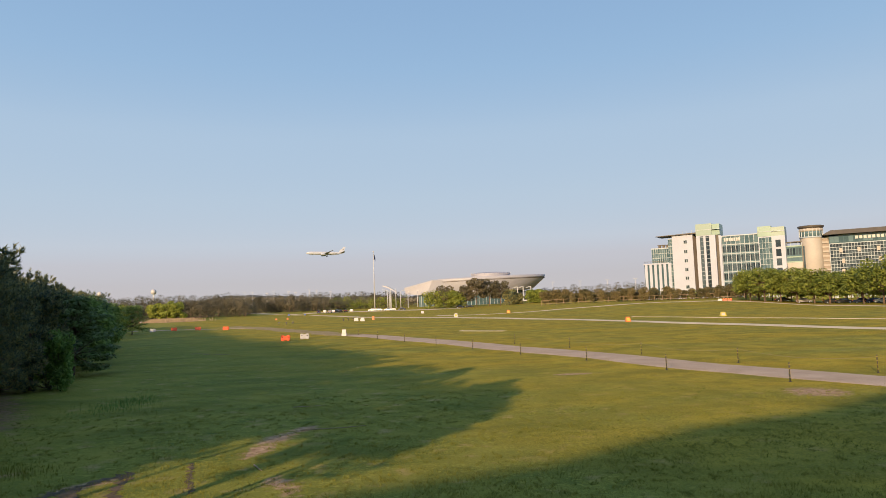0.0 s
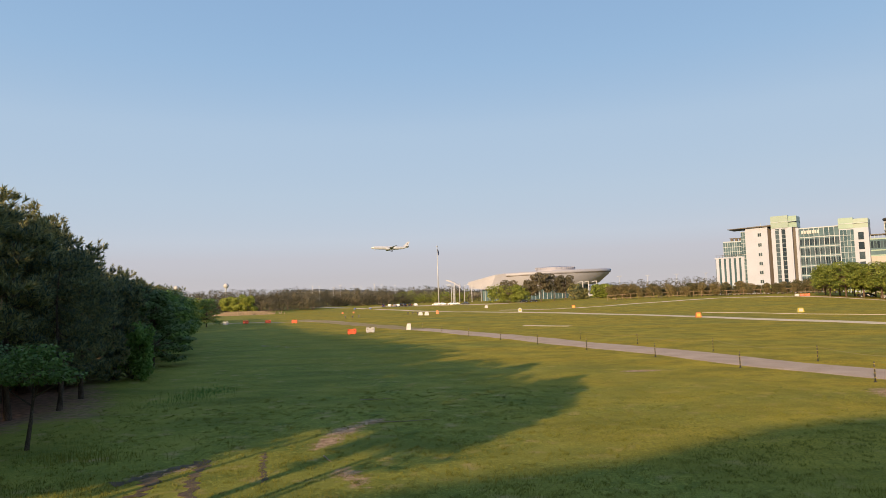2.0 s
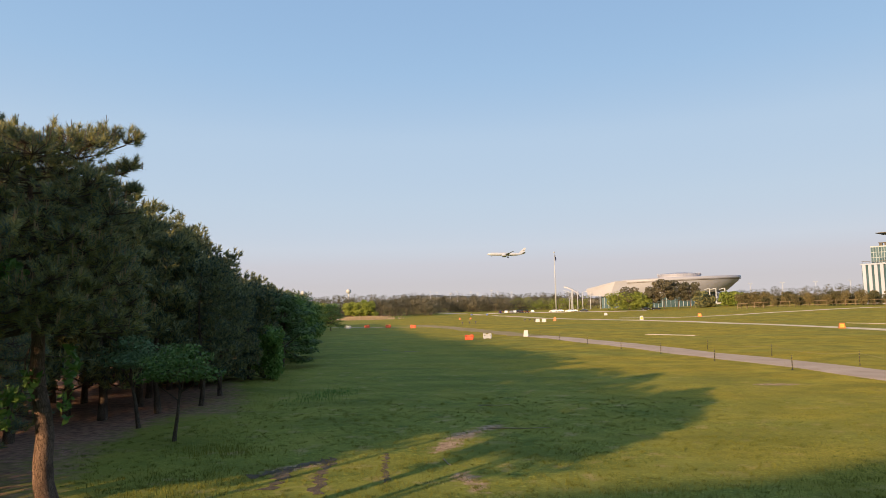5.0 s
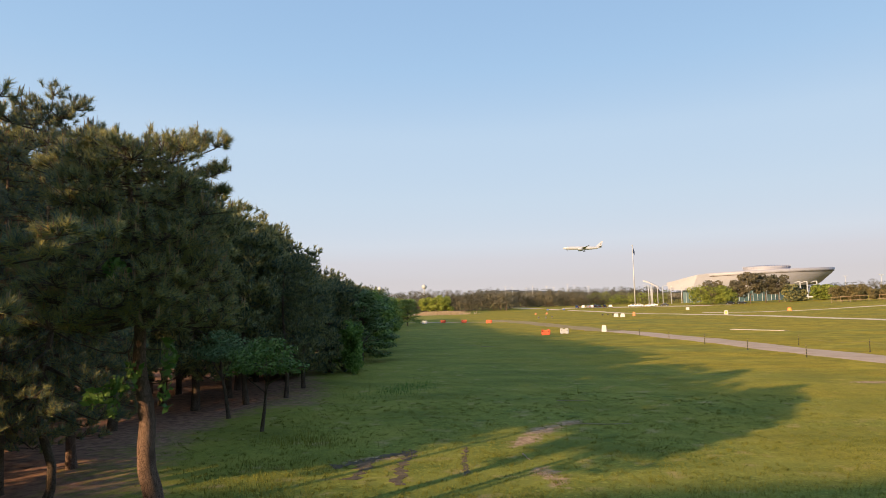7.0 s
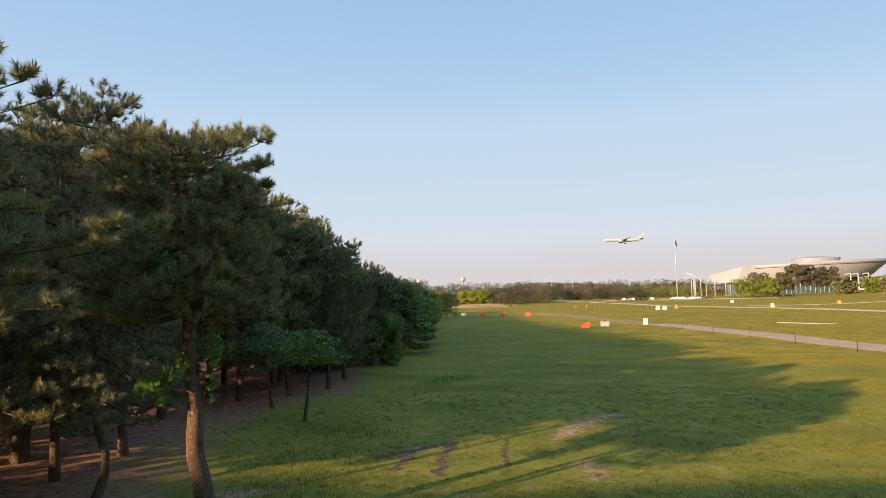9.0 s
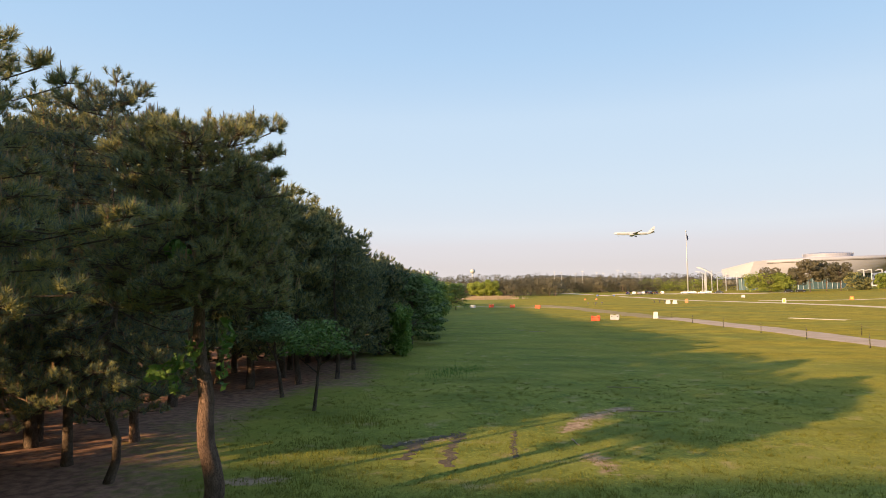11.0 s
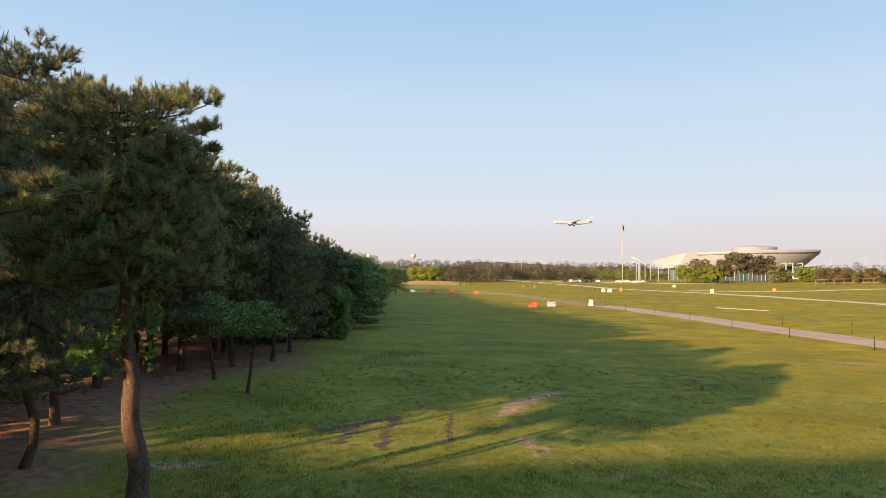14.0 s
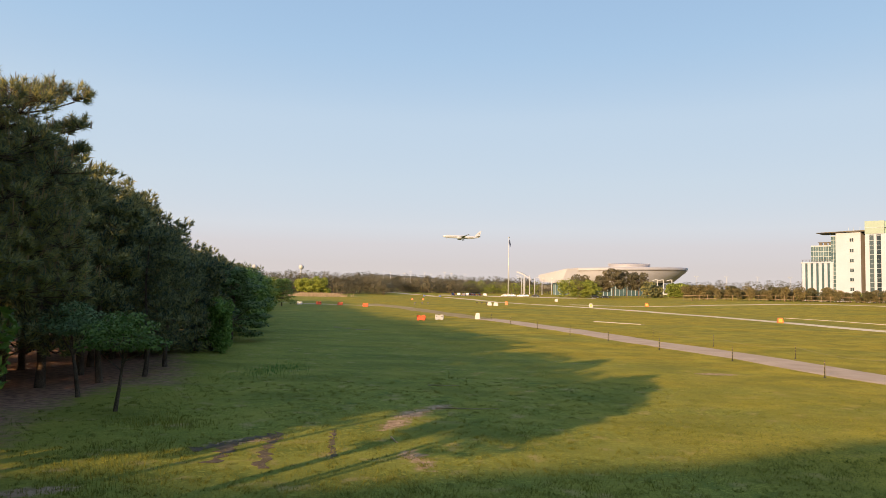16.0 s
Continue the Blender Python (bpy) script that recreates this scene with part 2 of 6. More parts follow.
# ---------------------------------------------------------------- mesh tools
class Soup:
    """Collects faces for one mesh."""

    def __init__(self):
        self.v, self.f, self.smooth = [], [], False

    def add(self, verts, faces):
        k = len(self.v)
        self.v.extend(tuple(map(float, p)) for p in verts)
        self.f.extend(tuple(i + k for i in q) for q in faces)
        return self

    def box(self, x0, x1, y0, y1, z0, z1, bevel=0.0):
        if bevel:
            bm = bmesh.new()
            bmesh.ops.create_cube(bm, size=1)
            for p in bm.verts:
                p.co = ((x0 + x1) / 2 + p.co.x * (x1 - x0), (y0 + y1) / 2 + p.co.y * (y1 - y0), (z0 + z1) / 2 + p.co.z * (z1 - z0))
            bmesh.ops.bevel(bm, geom=list(bm.edges), offset=bevel, segments=2, affect="EDGES")
            bm.verts.index_update()
            self.add([p.co for p in bm.verts], [[q.index for q in f.verts] for f in bm.faces])
            bm.free()
            return self
        return self.add([(x, y, z) for z in (z0, z1) for y in (y0, y1) for x in (x0, x1)],
                        [(0, 2, 3, 1), (4, 5, 7, 6), (0, 1, 5, 4), (2, 6, 7, 3), (0, 4, 6, 2), (1, 3, 7, 5)])

    def tube(self, pts, radii, sides=8):
        pts = [Vector(p) for p in pts]
        rings = []
        for i, p in enumerate(pts):
            d = (pts[min(i + 1, len(pts) - 1)] - pts[max(i - 1, 0)]).normalized()
            a = d.orthogonal().normalized() if abs(d.z) < 0.9 else Vector((1, 0, 0))
            a = (a - d * a.dot(d)).normalized()
            b = d.cross(a)
            rings.append([p + (a * math.cos(2 * math.pi * k / sides) + b * math.sin(2 * math.pi * k / sides)) * radii[i] for k in range(sides)])
        n = len(pts)
        faces = [(i * sides + k, i * sides + (k + 1) % sides, (i + 1) * sides + (k + 1) % sides, (i + 1) * sides + k) for i in range(n - 1) for k in range(sides)]
        faces += [tuple(range(sides))[::-1], tuple((n - 1) * sides + k for k in range(sides))]
        return self.add([p for r in rings for p in r], faces)

    def loft(self, rings, cap=True):
        s, n = len(rings[0]), len(rings)
        faces = [(i * s + k, i * s + (k + 1) % s, (i + 1) * s + (k + 1) % s, (i + 1) * s + k) for i in range(n - 1) for k in range(s)]
        if cap:
            faces += [tuple(range(s))[::-1], tuple((n - 1) * s + k for k in range(s))]
        return self.add([p for r in rings for p in r], faces)

    def mesh(self, name):
        me = bpy.data.meshes.new(name)
        me.from_pydata(self.v, [], self.f)
        me.polygons.foreach_set("use_smooth", [self.smooth] * len(me.polygons))
        me.update()
        return me


def cloud_mesh(name, verts, per):
    """A mesh of loose little faces: verts is (n * per, 3), each run of per corners one face."""
    me = bpy.data.meshes.new(name)
    n = len(verts) // per
    me.vertices.add(len(verts))
    me.vertices.foreach_set("co", np.ascontiguousarray(verts, dtype=np.float32).ravel())
    me.loops.add(len(verts))
    me.loops.foreach_set("vertex_index", np.arange(len(verts), dtype=np.int32))
    me.polygons.add(n)
    me.polygons.foreach_set("loop_start", np.arange(0, len(verts), per, dtype=np.int32))
    me.update(calc_edges=True)
    return me


def thing(name, m, label, category, group="", kind=""):
    ob = new(name)
    ob.empty_display_size = 0.2
    ob.matrix_basis = m
    return tagged(ob, label, category, group, kind)


def part(name, shape, material, parent=None, label="", smooth=False):
    if isinstance(shape, Soup):
        shape.smooth = smooth
        shape = shape.mesh(name)
    ob = new(name, shape)
    if not shape.materials:
        shape.materials.append(M[material])
    if parent:
        ob.parent = parent
    return tagged(ob, label) if label else ob


def turn_yaw(x, y, yaw=0.0, z=0.0):
    return pose(x, y, z, 0, 0, yaw)


# ---------------------------------------------------------------- foliage
def unit(a):
    return a / np.maximum(np.linalg.norm(a, axis=-1, keepdims=True), 1e-9)


def needle_cloud(rng, at, ways, count, length, width):
    """Brushes of needles round shoots: one slim triangle a needle."""
    at, ways = np.repeat(np.array(at), count, 0), unit(np.repeat(np.array(ways), count, 0))
    n = len(at)
    side = unit(np.cross(ways, unit(rng.normal(size=(n, 3)))))
    open_ = rng.uniform(0.25, 1.25, (n, 1))
    d = unit(ways * np.cos(open_) + side * np.sin(open_) + np.array([0, 0, 0.12]))
    root = at + ways * rng.uniform(-0.75, 0.2, (n, 1)) * length
    across = unit(np.cross(d, unit(rng.normal(size=(n, 3))))) * width * 0.5
    ln = length * rng.uniform(0.7, 1.15, (n, 1))
    return np.stack([root - across, root + across, root + d * ln], 1).reshape(-1, 3)


def leaf_cloud(rng, at, size, flat=0.4, out=None, order=0.9):
    """Leaves: one four-cornered blade each, tilted every way; flat pulls them level, out turns them to the outside of their clump."""
    at = np.array(at)
    n = len(at)
    nrm = unit(unit(rng.normal(size=(n, 3))) + np.array([0, 0, flat]) + (0 if out is None else out * order))
    a = unit(np.cross(nrm, unit(rng.normal(size=(n, 3)))))
    b = np.cross(nrm, a)
    s = size * rng.uniform(0.6, 1.3, (n, 1))
    return np.stack([at - a * s * 0.6, at + b * s * 0.3 + a * s * 0.05, at + a * s * 0.6, at - b * s * 0.3 + a * s * 0.05], 1).reshape(-1, 3)


def in_blob(rng, n, centre, radii, hollow=0.55):
    d = unit(rng.normal(size=(n, 3)))
    r = rng.uniform(hollow ** 3, 1, (n, 1)) ** (1 / 3)
    return np.array(centre) + d * r * np.array(radii)


def pine_parts(seed, height, base, spread, limbs, twigs, needles, length, width, girth, lean=(0, 0), crook=0.25, curve=None, sides=10, flat=2.4, steps=9, inner=0.3, twig_wood=False, clumps=5, clump=0.42):
    """Trunk, limbs, needle cloud and shoot tips of a pine."""
    rng = np.random.default_rng(seed)
    trunk, wood = Soup(), Soup()
    line = []
    for i in range(steps + 1):
        q = i / steps
        off = crook * np.sin(q * 5 + seed) * q ** 0.5 * (1 - 0.4 * q)
        x, y = lean[0] * q + off, lean[1] * q + off * 0.5 * np.cos(seed)
        if curve:
            x += curve(q)
        line.append(Vector((x, y, height * 0.92 * q)))
    rad = [girth * (0.5 * (1 - 0.86 * (i / steps)) + (0.09 if i == 0 else 0)) for i in range(steps + 1)]
    trunk.tube([Vector((line[0].x, line[0].y, -0.15))] + line, [rad[0] * 1.15] + rad, sides)

    def on_trunk(z):
        q = max(0, min(0.999, z / (height * 0.92))) * steps
        i = int(q)
        return line[i].lerp(line[i + 1], q - i), girth * 0.5 * (1 - 0.86 * q / steps)

    tips, ways = [], []
    for i in range(limbs):
        q = (i + rng.uniform(0, 0.8)) / limbs
        z = base + (height - base) * q ** 0.92
        root, r0 = on_trunk(z)
        yaw = i * 2.399 + rng.uniform(-0.5, 0.5)
        reach = spread * (0.2 + 0.8 * math.sqrt(1 - q ** flat)) * rng.uniform(0.62, 1.1) * (0.8 if q < 0.1 else 1)
        rise = -0.08 + 0.3 * q ** 1.5 + rng.uniform(-0.12, 0.15)
        d = Vector((math.cos(yaw), math.sin(yaw), 0))
        pts = []
        for k in range(6):
            s = k / 5
            pts.append(root + d * reach * s + Vector((rng.uniform(-0.12, 0.12) * s, rng.uniform(-0.12, 0.12) * s, reach * (rise * s - 0.22 * math.sin(s * 3.1) + 0.15 * s * s))))
        wood.tube(pts, [max(0.012, r0 * 0.42 * (1 - 0.85 * k / 5)) for k in range(6)], 5 if twig_wood else 4)
        # the needles stand in rounded clumps along the limb, thickest at its end
        for k in range(clumps):
            s = inner + (1 - inner) * (k + rng.uniform(0.3, 1)) / clumps
            p = pts[int(s * 4.999)].lerp(pts[int(s * 4.999) + 1], s * 4.999 % 1)
            swing = rng.uniform(-1.4, 1.4) * (1.1 - 0.8 * s)
            e = Vector((math.cos(yaw + swing), math.sin(yaw + swing), rng.uniform(0.0, 0.5))).normalized()
            heart = p + e * spread * rng.uniform(0.05, 0.2)
            if twig_wood or clump < 0.6:
                wood.tube([p, heart], [0.02, 0.011], 3)
            size = clump * rng.uniform(0.7, 1.25)
            for _ in range(twigs):
                o = Vector(unit(rng.normal(size=3)))
                o = Vector((o.x, o.y, abs(o.z) * 1.1 - 0.25)).normalized()
                tip = heart + Vector((o.x * size, o.y * size, o.z * size * 0.75)) * rng.uniform(0.55, 1.0)
                if twig_wood:
                    wood.tube([heart, tip], [0.01, 0.005], 3)
                tips.append(tip)
                ways.append((o * 0.8 + e * 0.25 + Vector((0, 0, 0.65))).normalized())
    tips, ways = np.array([tuple(t) for t in tips]), np.array([tuple(w) for w in ways])
    return trunk, wood, needle_cloud(rng, tips, ways, needles, length, width), (tips, ways)


def pad_pine(seed, m, label, height, base, reach, pads, girth, curve=None, arms=(), twigs=12, needles=60, length=0.2, width=0.015, pad=0.5, droop=0.25, mat="needle", bark="bark_dark", shoots=0.3, sides=12, steps=18):
    """A pine whose boughs end in rounded pads of long needle brushes. reach: the crown's radius by its share of the height; arms: pads of their own (x, y, z, size)."""
    rng = np.random.default_rng(seed)
    trunk, wood = Soup(), Soup()
    top = height * 0.95
    line = [Vector((curve(i / steps) if curve else 0.12 * math.sin(i / steps * 5 + seed), 0.1 * math.sin(i / steps * 7 + seed) * i / steps, top * i / steps)) for i in range(steps + 1)]
    rad = [girth * (0.5 * (1 - 0.88 * i / steps) + (0.09 if i == 0 else 0)) for i in range(steps + 1)]
    trunk.tube([Vector((line[0].x, line[0].y, -0.2))] + line, [rad[0] * 1.15] + rad, sides)

    def on_trunk(z):
        q = max(0.0, min(0.999, z / top)) * steps
        return line[int(q)].lerp(line[int(q) + 1], q % 1), girth * 0.5 * (1 - 0.88 * q / steps)

    hearts = []
    for i in range(pads):
        q = (i + rng.uniform(0, 0.9)) / pads
        z = base + (height - base) * q ** 1.2
        yaw, far = i * 2.399 + rng.uniform(-0.35, 0.35), reach(q) * (0.45 + 0.55 * rng.random() ** 0.6)
        c, _ = on_trunk(z)
        hearts.append((Vector((c.x + far * math.cos(yaw), c.y + far * math.sin(yaw), z)), pad * rng.uniform(0.75, 1.2)))
    hearts += [(Vector(p[:3]), p[3]) for p in arms]
    tips, ways = [], []
    for h, size in hearts:
        c, _ = on_trunk(h.z)
        far = math.hypot(h.x - c.x, h.y - c.y)
        low = 1 - min(1.0, max(0.0, (h.z - base) / max(0.1, height - base)))
        root, r0 = on_trunk(max(base * 0.75, h.z + far * (droop * low - 0.35 * (1 - low))))
        out = Vector((h.x - c.x, h.y - c.y, 0.001)).normalized()
        side = Vector((-out.y, out.x, 0)) * rng.uniform(-0.12, 0.12) * far
        bough = [root, root.lerp(h, 0.35) + side + Vector((0, 0, -0.06 * far)), root.lerp(h, 0.7) + side * 0.6 + Vector((0, 0, -0.1 * far)), h + Vector((0, 0, -0.1))]
        thick = max(0.016, r0 * 0.4)
        wood.tube(bough, [thick, thick * 0.75, thick * 0.5, 0.014], 6)
        for q in np.linspace(0.35, 0.95, 2 + int(far * 3)):
            at = bough[int(q * 2.999)].lerp(bough[int(q * 2.999) + 1], q * 2.999 % 1)
            o = Vector((rng.normal(0, 0.6), rng.normal(0, 0.6), rng.uniform(0.1, 1.0))).normalized()
            tips.append(tuple(at + o * 0.16))
            ways.append(tuple(o))
        for _ in range(twigs):
            o = Vector(unit(rng.normal(size=3)))
            o = Vector((o.x + out.x * 0.35, o.y + out.y * 0.35, abs(o.z) * 0.9 - 0.22)).normalized()
            tip = h + Vector((o.x * size * 1.15, o.y * size * 1.15, o.z * size * 0.8)) * rng.uniform(0.45, 1.0)
            wood.tube([h + Vector((0, 0, -0.08)), tip], [0.009, 0.005], 3)
            tips.append(tuple(tip))
            ways.append(tuple((o * 0.75 + out * 0.15 + Vector((0, 0, 0.7))).normalized()))
    tips, ways = np.array(tips), np.array(ways)
    t = thing("pine_tree", m, label, "tree", "pines of the wood")
    part("trunk", trunk, bark, t, smooth=True)
    part("branch_work", wood, "bark_dark", t)
    part("crown", cloud_mesh("crown", needle_cloud(rng, tips, ways, needles, length, width), 3), mat, t)
    if shoots:
        tagged(part("shoot_growth", shoot_tips(tips, ways, seed, shoots), "candle", t), "pale upright shoot tips", kind="stuff")
    return t


def shoot_tips(tips, ways, seed, share):
    """Upright pale shoots that stand on the needle brushes."""
    rng = np.random.default_rng(seed)
    s = Soup()
    for p, w in zip(tips, ways):
        if rng.random() < share:
            for _ in range(rng.integers(1, 4)):
                e = Vector(p) + Vector(rng.normal(size=3)) * 0.03
                s.tube([e, e + (Vector(w) * 0.3 + Vector((0, 0, 0.9))).normalized() * rng.uniform(0.12, 0.24)], [0.012, 0.006], 3)
    return s


def pine_tree(seed, m, label, group="", mat="needle_far", bark="bark_dark", shoots=0.0, **k):
    trunk, wood, cloud, (tips, ways) = pine_parts(seed, **k)
    t = thing("pine_tree", m, label, "tree", group)
    part("trunk", trunk, bark, t, smooth=True)
    part("branch_work", wood, bark, t)
    part("crown", cloud_mesh("crown", cloud, 3), mat, t)
    if shoots:
        tagged(part("shoot_growth", shoot_tips(tips, ways, seed, shoots), "candle", t), "pale upright shoot tips", kind="stuff")
    return t


def broad_tree(name, seed, m, label, blobs, leaves, size, mat, girth, height, group="", bark="bark_dark", flat=0.4, lean=(0, 0), hollow=0.55, stems=1):
    """A broadleaf tree: tapered trunk, a limb to every clump, and a crown of single leaves."""
    rng = np.random.default_rng(seed)
    t = thing(name, m, label, "tree", group)
    trunk, wood = Soup(), Soup()
    top = Vector((lean[0], lean[1], height * 0.62))
    mid = Vector((lean[0] * 0.35 + rng.uniform(-0.1, 0.1), lean[1] * 0.35, height * 0.3))
    trunk.tube([(0, 0, -0.1), (0, 0, 0.1), mid, top], [girth * 0.62, girth * 0.5, girth * 0.38, girth * 0.2], 9)
    spots, outs = [], []
    total = sum(r[0] * r[1] * r[2] for _, r in blobs) ** (1)
    for c, r in blobs:
        start = Vector((0, 0, 0)).lerp(mid, 0.9) if c[2] < height * 0.5 else mid.lerp(top, rng.uniform(0.2, 0.9))
        wood.tube([start, start.lerp(Vector(c), 0.5) + Vector((0, 0, -0.1 * height * 0.1)), Vector(c)], [girth * 0.2, girth * 0.13, girth * 0.05], 5)
        k = max(8, int(leaves * (r[0] * r[1] * r[2]) / total))
        spots.append(in_blob(rng, k, c, r, hollow))
        outs.append(unit((spots[-1] - np.array(c)) / np.array(r)))
    part("trunk", trunk, bark, t, smooth=True)
    part("branch_work", wood, bark, t)
    part("crown", cloud_mesh("crown", leaf_cloud(rng, np.concatenate(spots), size, flat, np.concatenate(outs)), 4), mat, t)
    return t


def round_blobs(rng, n, height, low, spread, skirt=0, chunk=1.0):
    """Clumps that fill an uneven round crown."""
    out = []
    for i in range(n):
        a, z = i * 2.4 + rng.uniform(-0.4, 0.4), low + (height - low) * (0.18 + 0.72 * (i + rng.uniform(0, 0.7)) / n)
        q = (z - low) / (height - low)
        rr = spread * math.sqrt(max(0.05, 1 - (2 * q - 0.8) ** 2 / 1.7)) * rng.uniform(0.45, 0.8)
        s = spread * rng.uniform(0.30, 0.5) * chunk
        out.append(((rr * math.cos(a), rr * math.sin(a), min(z, height - s * 0.5)), (s, s, s * rng.uniform(0.5, 0.75))))
    for i in range(skirt):
        far = rng.uniform(0.4, 0.75)
        a, s = i * 2 * math.pi / skirt + rng.uniform(-0.3, 0.3), spread * rng.uniform(0.28, 0.4)
        out.append(((spread * far * math.cos(a), spread * far * math.sin(a), s * rng.uniform(0.7, 1.5)), (s, s, s * 0.8)))
    return out


# ---------------------------------------------------------------- ground
def smooth(a, b, v):
    t = np.clip((v - a) / (b - a), 0, 1)
    return t * t * (3 - 2 * t)


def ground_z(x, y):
    """Height of the ground: flat lawn, a terrace behind the camera, a low rise before the offices, and an unseen bank
    added at the back to shade the lawn.
    """
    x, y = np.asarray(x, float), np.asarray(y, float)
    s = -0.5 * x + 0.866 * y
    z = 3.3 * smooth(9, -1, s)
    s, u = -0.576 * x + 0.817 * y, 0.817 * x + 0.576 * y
    # unseen bank, added to cast shade; crest steps set where its edge falls
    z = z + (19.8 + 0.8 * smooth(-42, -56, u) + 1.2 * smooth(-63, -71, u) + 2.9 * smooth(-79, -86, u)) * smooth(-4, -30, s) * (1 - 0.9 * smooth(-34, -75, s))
    az, far = np.degrees(np.arctan2(x, np.maximum(y, 1e-3))), np.hypot(x, y)
    z = z + 1.7 * smooth(150, 290, far) * smooth(2, 12, az) * smooth(29, 23, az) * (y > 0)
    z = z + 1.2 * smooth(330, 420, far) * (y > 0)
    z = z + 0.05 * np.sin(x * 0.21 + 1) * np.sin(y * 0.17) * smooth(14, 30, far)
    return z


EDGE_Y = [-40, 4, 8, 12, 17, 22, 26, 31, 36, 45, 60, 90, 130, 180, 260]
EDGE_X = [-20, -12, -12, -12.8, -16.9, -19.8, -19.8, -19.2, -22.4, -28, -37, -52, -72, -94, -130]


def axis(inner, step, outer, grow):
    half = list(np.arange(0, inner + step, step))
    while half[-1] < outer:
        half.append(half[-1] + step)
        step *= grow
    return half


xs = axis(24, 0.4, 4200, 1.10)
xs = np.array([-v for v in xs[:0:-1]] + xs)
ys_far, ys_back = axis(50, 0.4, 4400, 1.085), axis(30, 1.5, 3000, 1.25)
ys = np.array([-v for v in ys_back[:0:-1]] + ys_far)
GX, GY = np.meshgrid(xs, ys)
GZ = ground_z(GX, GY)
nx, ny = len(xs), len(ys)
idx = np.arange(nx * ny).reshape(ny, nx)
quads = np.stack([idx[:-1, :-1], idx[:-1, 1:], idx[1:, 1:], idx[1:, :-1]], -1).reshape(-1, 4)
gm = bpy.data.meshes.new("ground")
gm.vertices.add(nx * ny)
gm.vertices.foreach_set("co", np.stack([GX, GY, GZ], -1).astype(np.float32).ravel())
gm.loops.add(quads.size)
gm.loops.foreach_set("vertex_index", quads.astype(np.int32).ravel())
gm.polygons.add(len(quads))
gm.polygons.foreach_set("loop_start", np.arange(0, quads.size, 4, dtype=np.int32))
gm.polygons.foreach_set("use_smooth", np.ones(len(quads), dtype=bool))
gm.update(calc_edges=True)
# needle litter under the trees, and bare worn spots
wob = np.sin(GX * 1.3 + GY * 0.7) * 0.5 + np.sin(GY * 1.9 - GX * 0.6) * 0.4 + np.sin(GX * 0.45 + GY * 0.5) * 0.8
litter = np.clip((np.interp(GY, EDGE_Y, EDGE_X) - GX + 1.2 + wob * 0.9) / 5.0, 0, 1) * (GY > -60) * (GX > -140)
worn = np.zeros_like(GX)
for cx, cy, lx, ly, turn in ((-6.7, 24.2, 0.35, 1.1, -8), (-6.5, 26.4, 0.55, 1.3, -12), (-5.9, 28.0, 0.5, 0.8, -20), (-5.0, 19.9, 0.3, 0.7, 30), (-4.4, 18.9, 0.22, 0.6, 25), (-10.7, 20.2, 1.2, 0.35, 48),
                             (17.4, 32.8, 1.3, 1.6, 0), (-12.9, 14.2, 0.9, 0.35, 30), (8, 44, 1.2, 0.5, 10), (26, 31, 0.5, 0.9, 0)):
    c, s = math.cos(radians(turn)), math.sin(radians(turn))
    u, v = (GX - cx) * c + (GY - cy) * s, -(GX - cx) * s + (GY - cy) * c
    worn = np.maximum(worn, np.clip(1.5 - np.sqrt((u / lx) ** 2 + (v / ly) ** 2) + wob * 0.12, 0, 1))
# golden sunlight painted into the open lawn, shaded green kept near the wood
open_lawn = smooth(12, 42, GX - np.interp(GY, EDGE_Y, EDGE_X) + 3 * wob)
for key, values in (("litter", litter), ("worn", worn), ("sun_warmth", open_lawn)):
    at = gm.attributes.new(key, "FLOAT", "POINT")
    at.data.foreach_set("value", values.astype(np.float32).ravel())


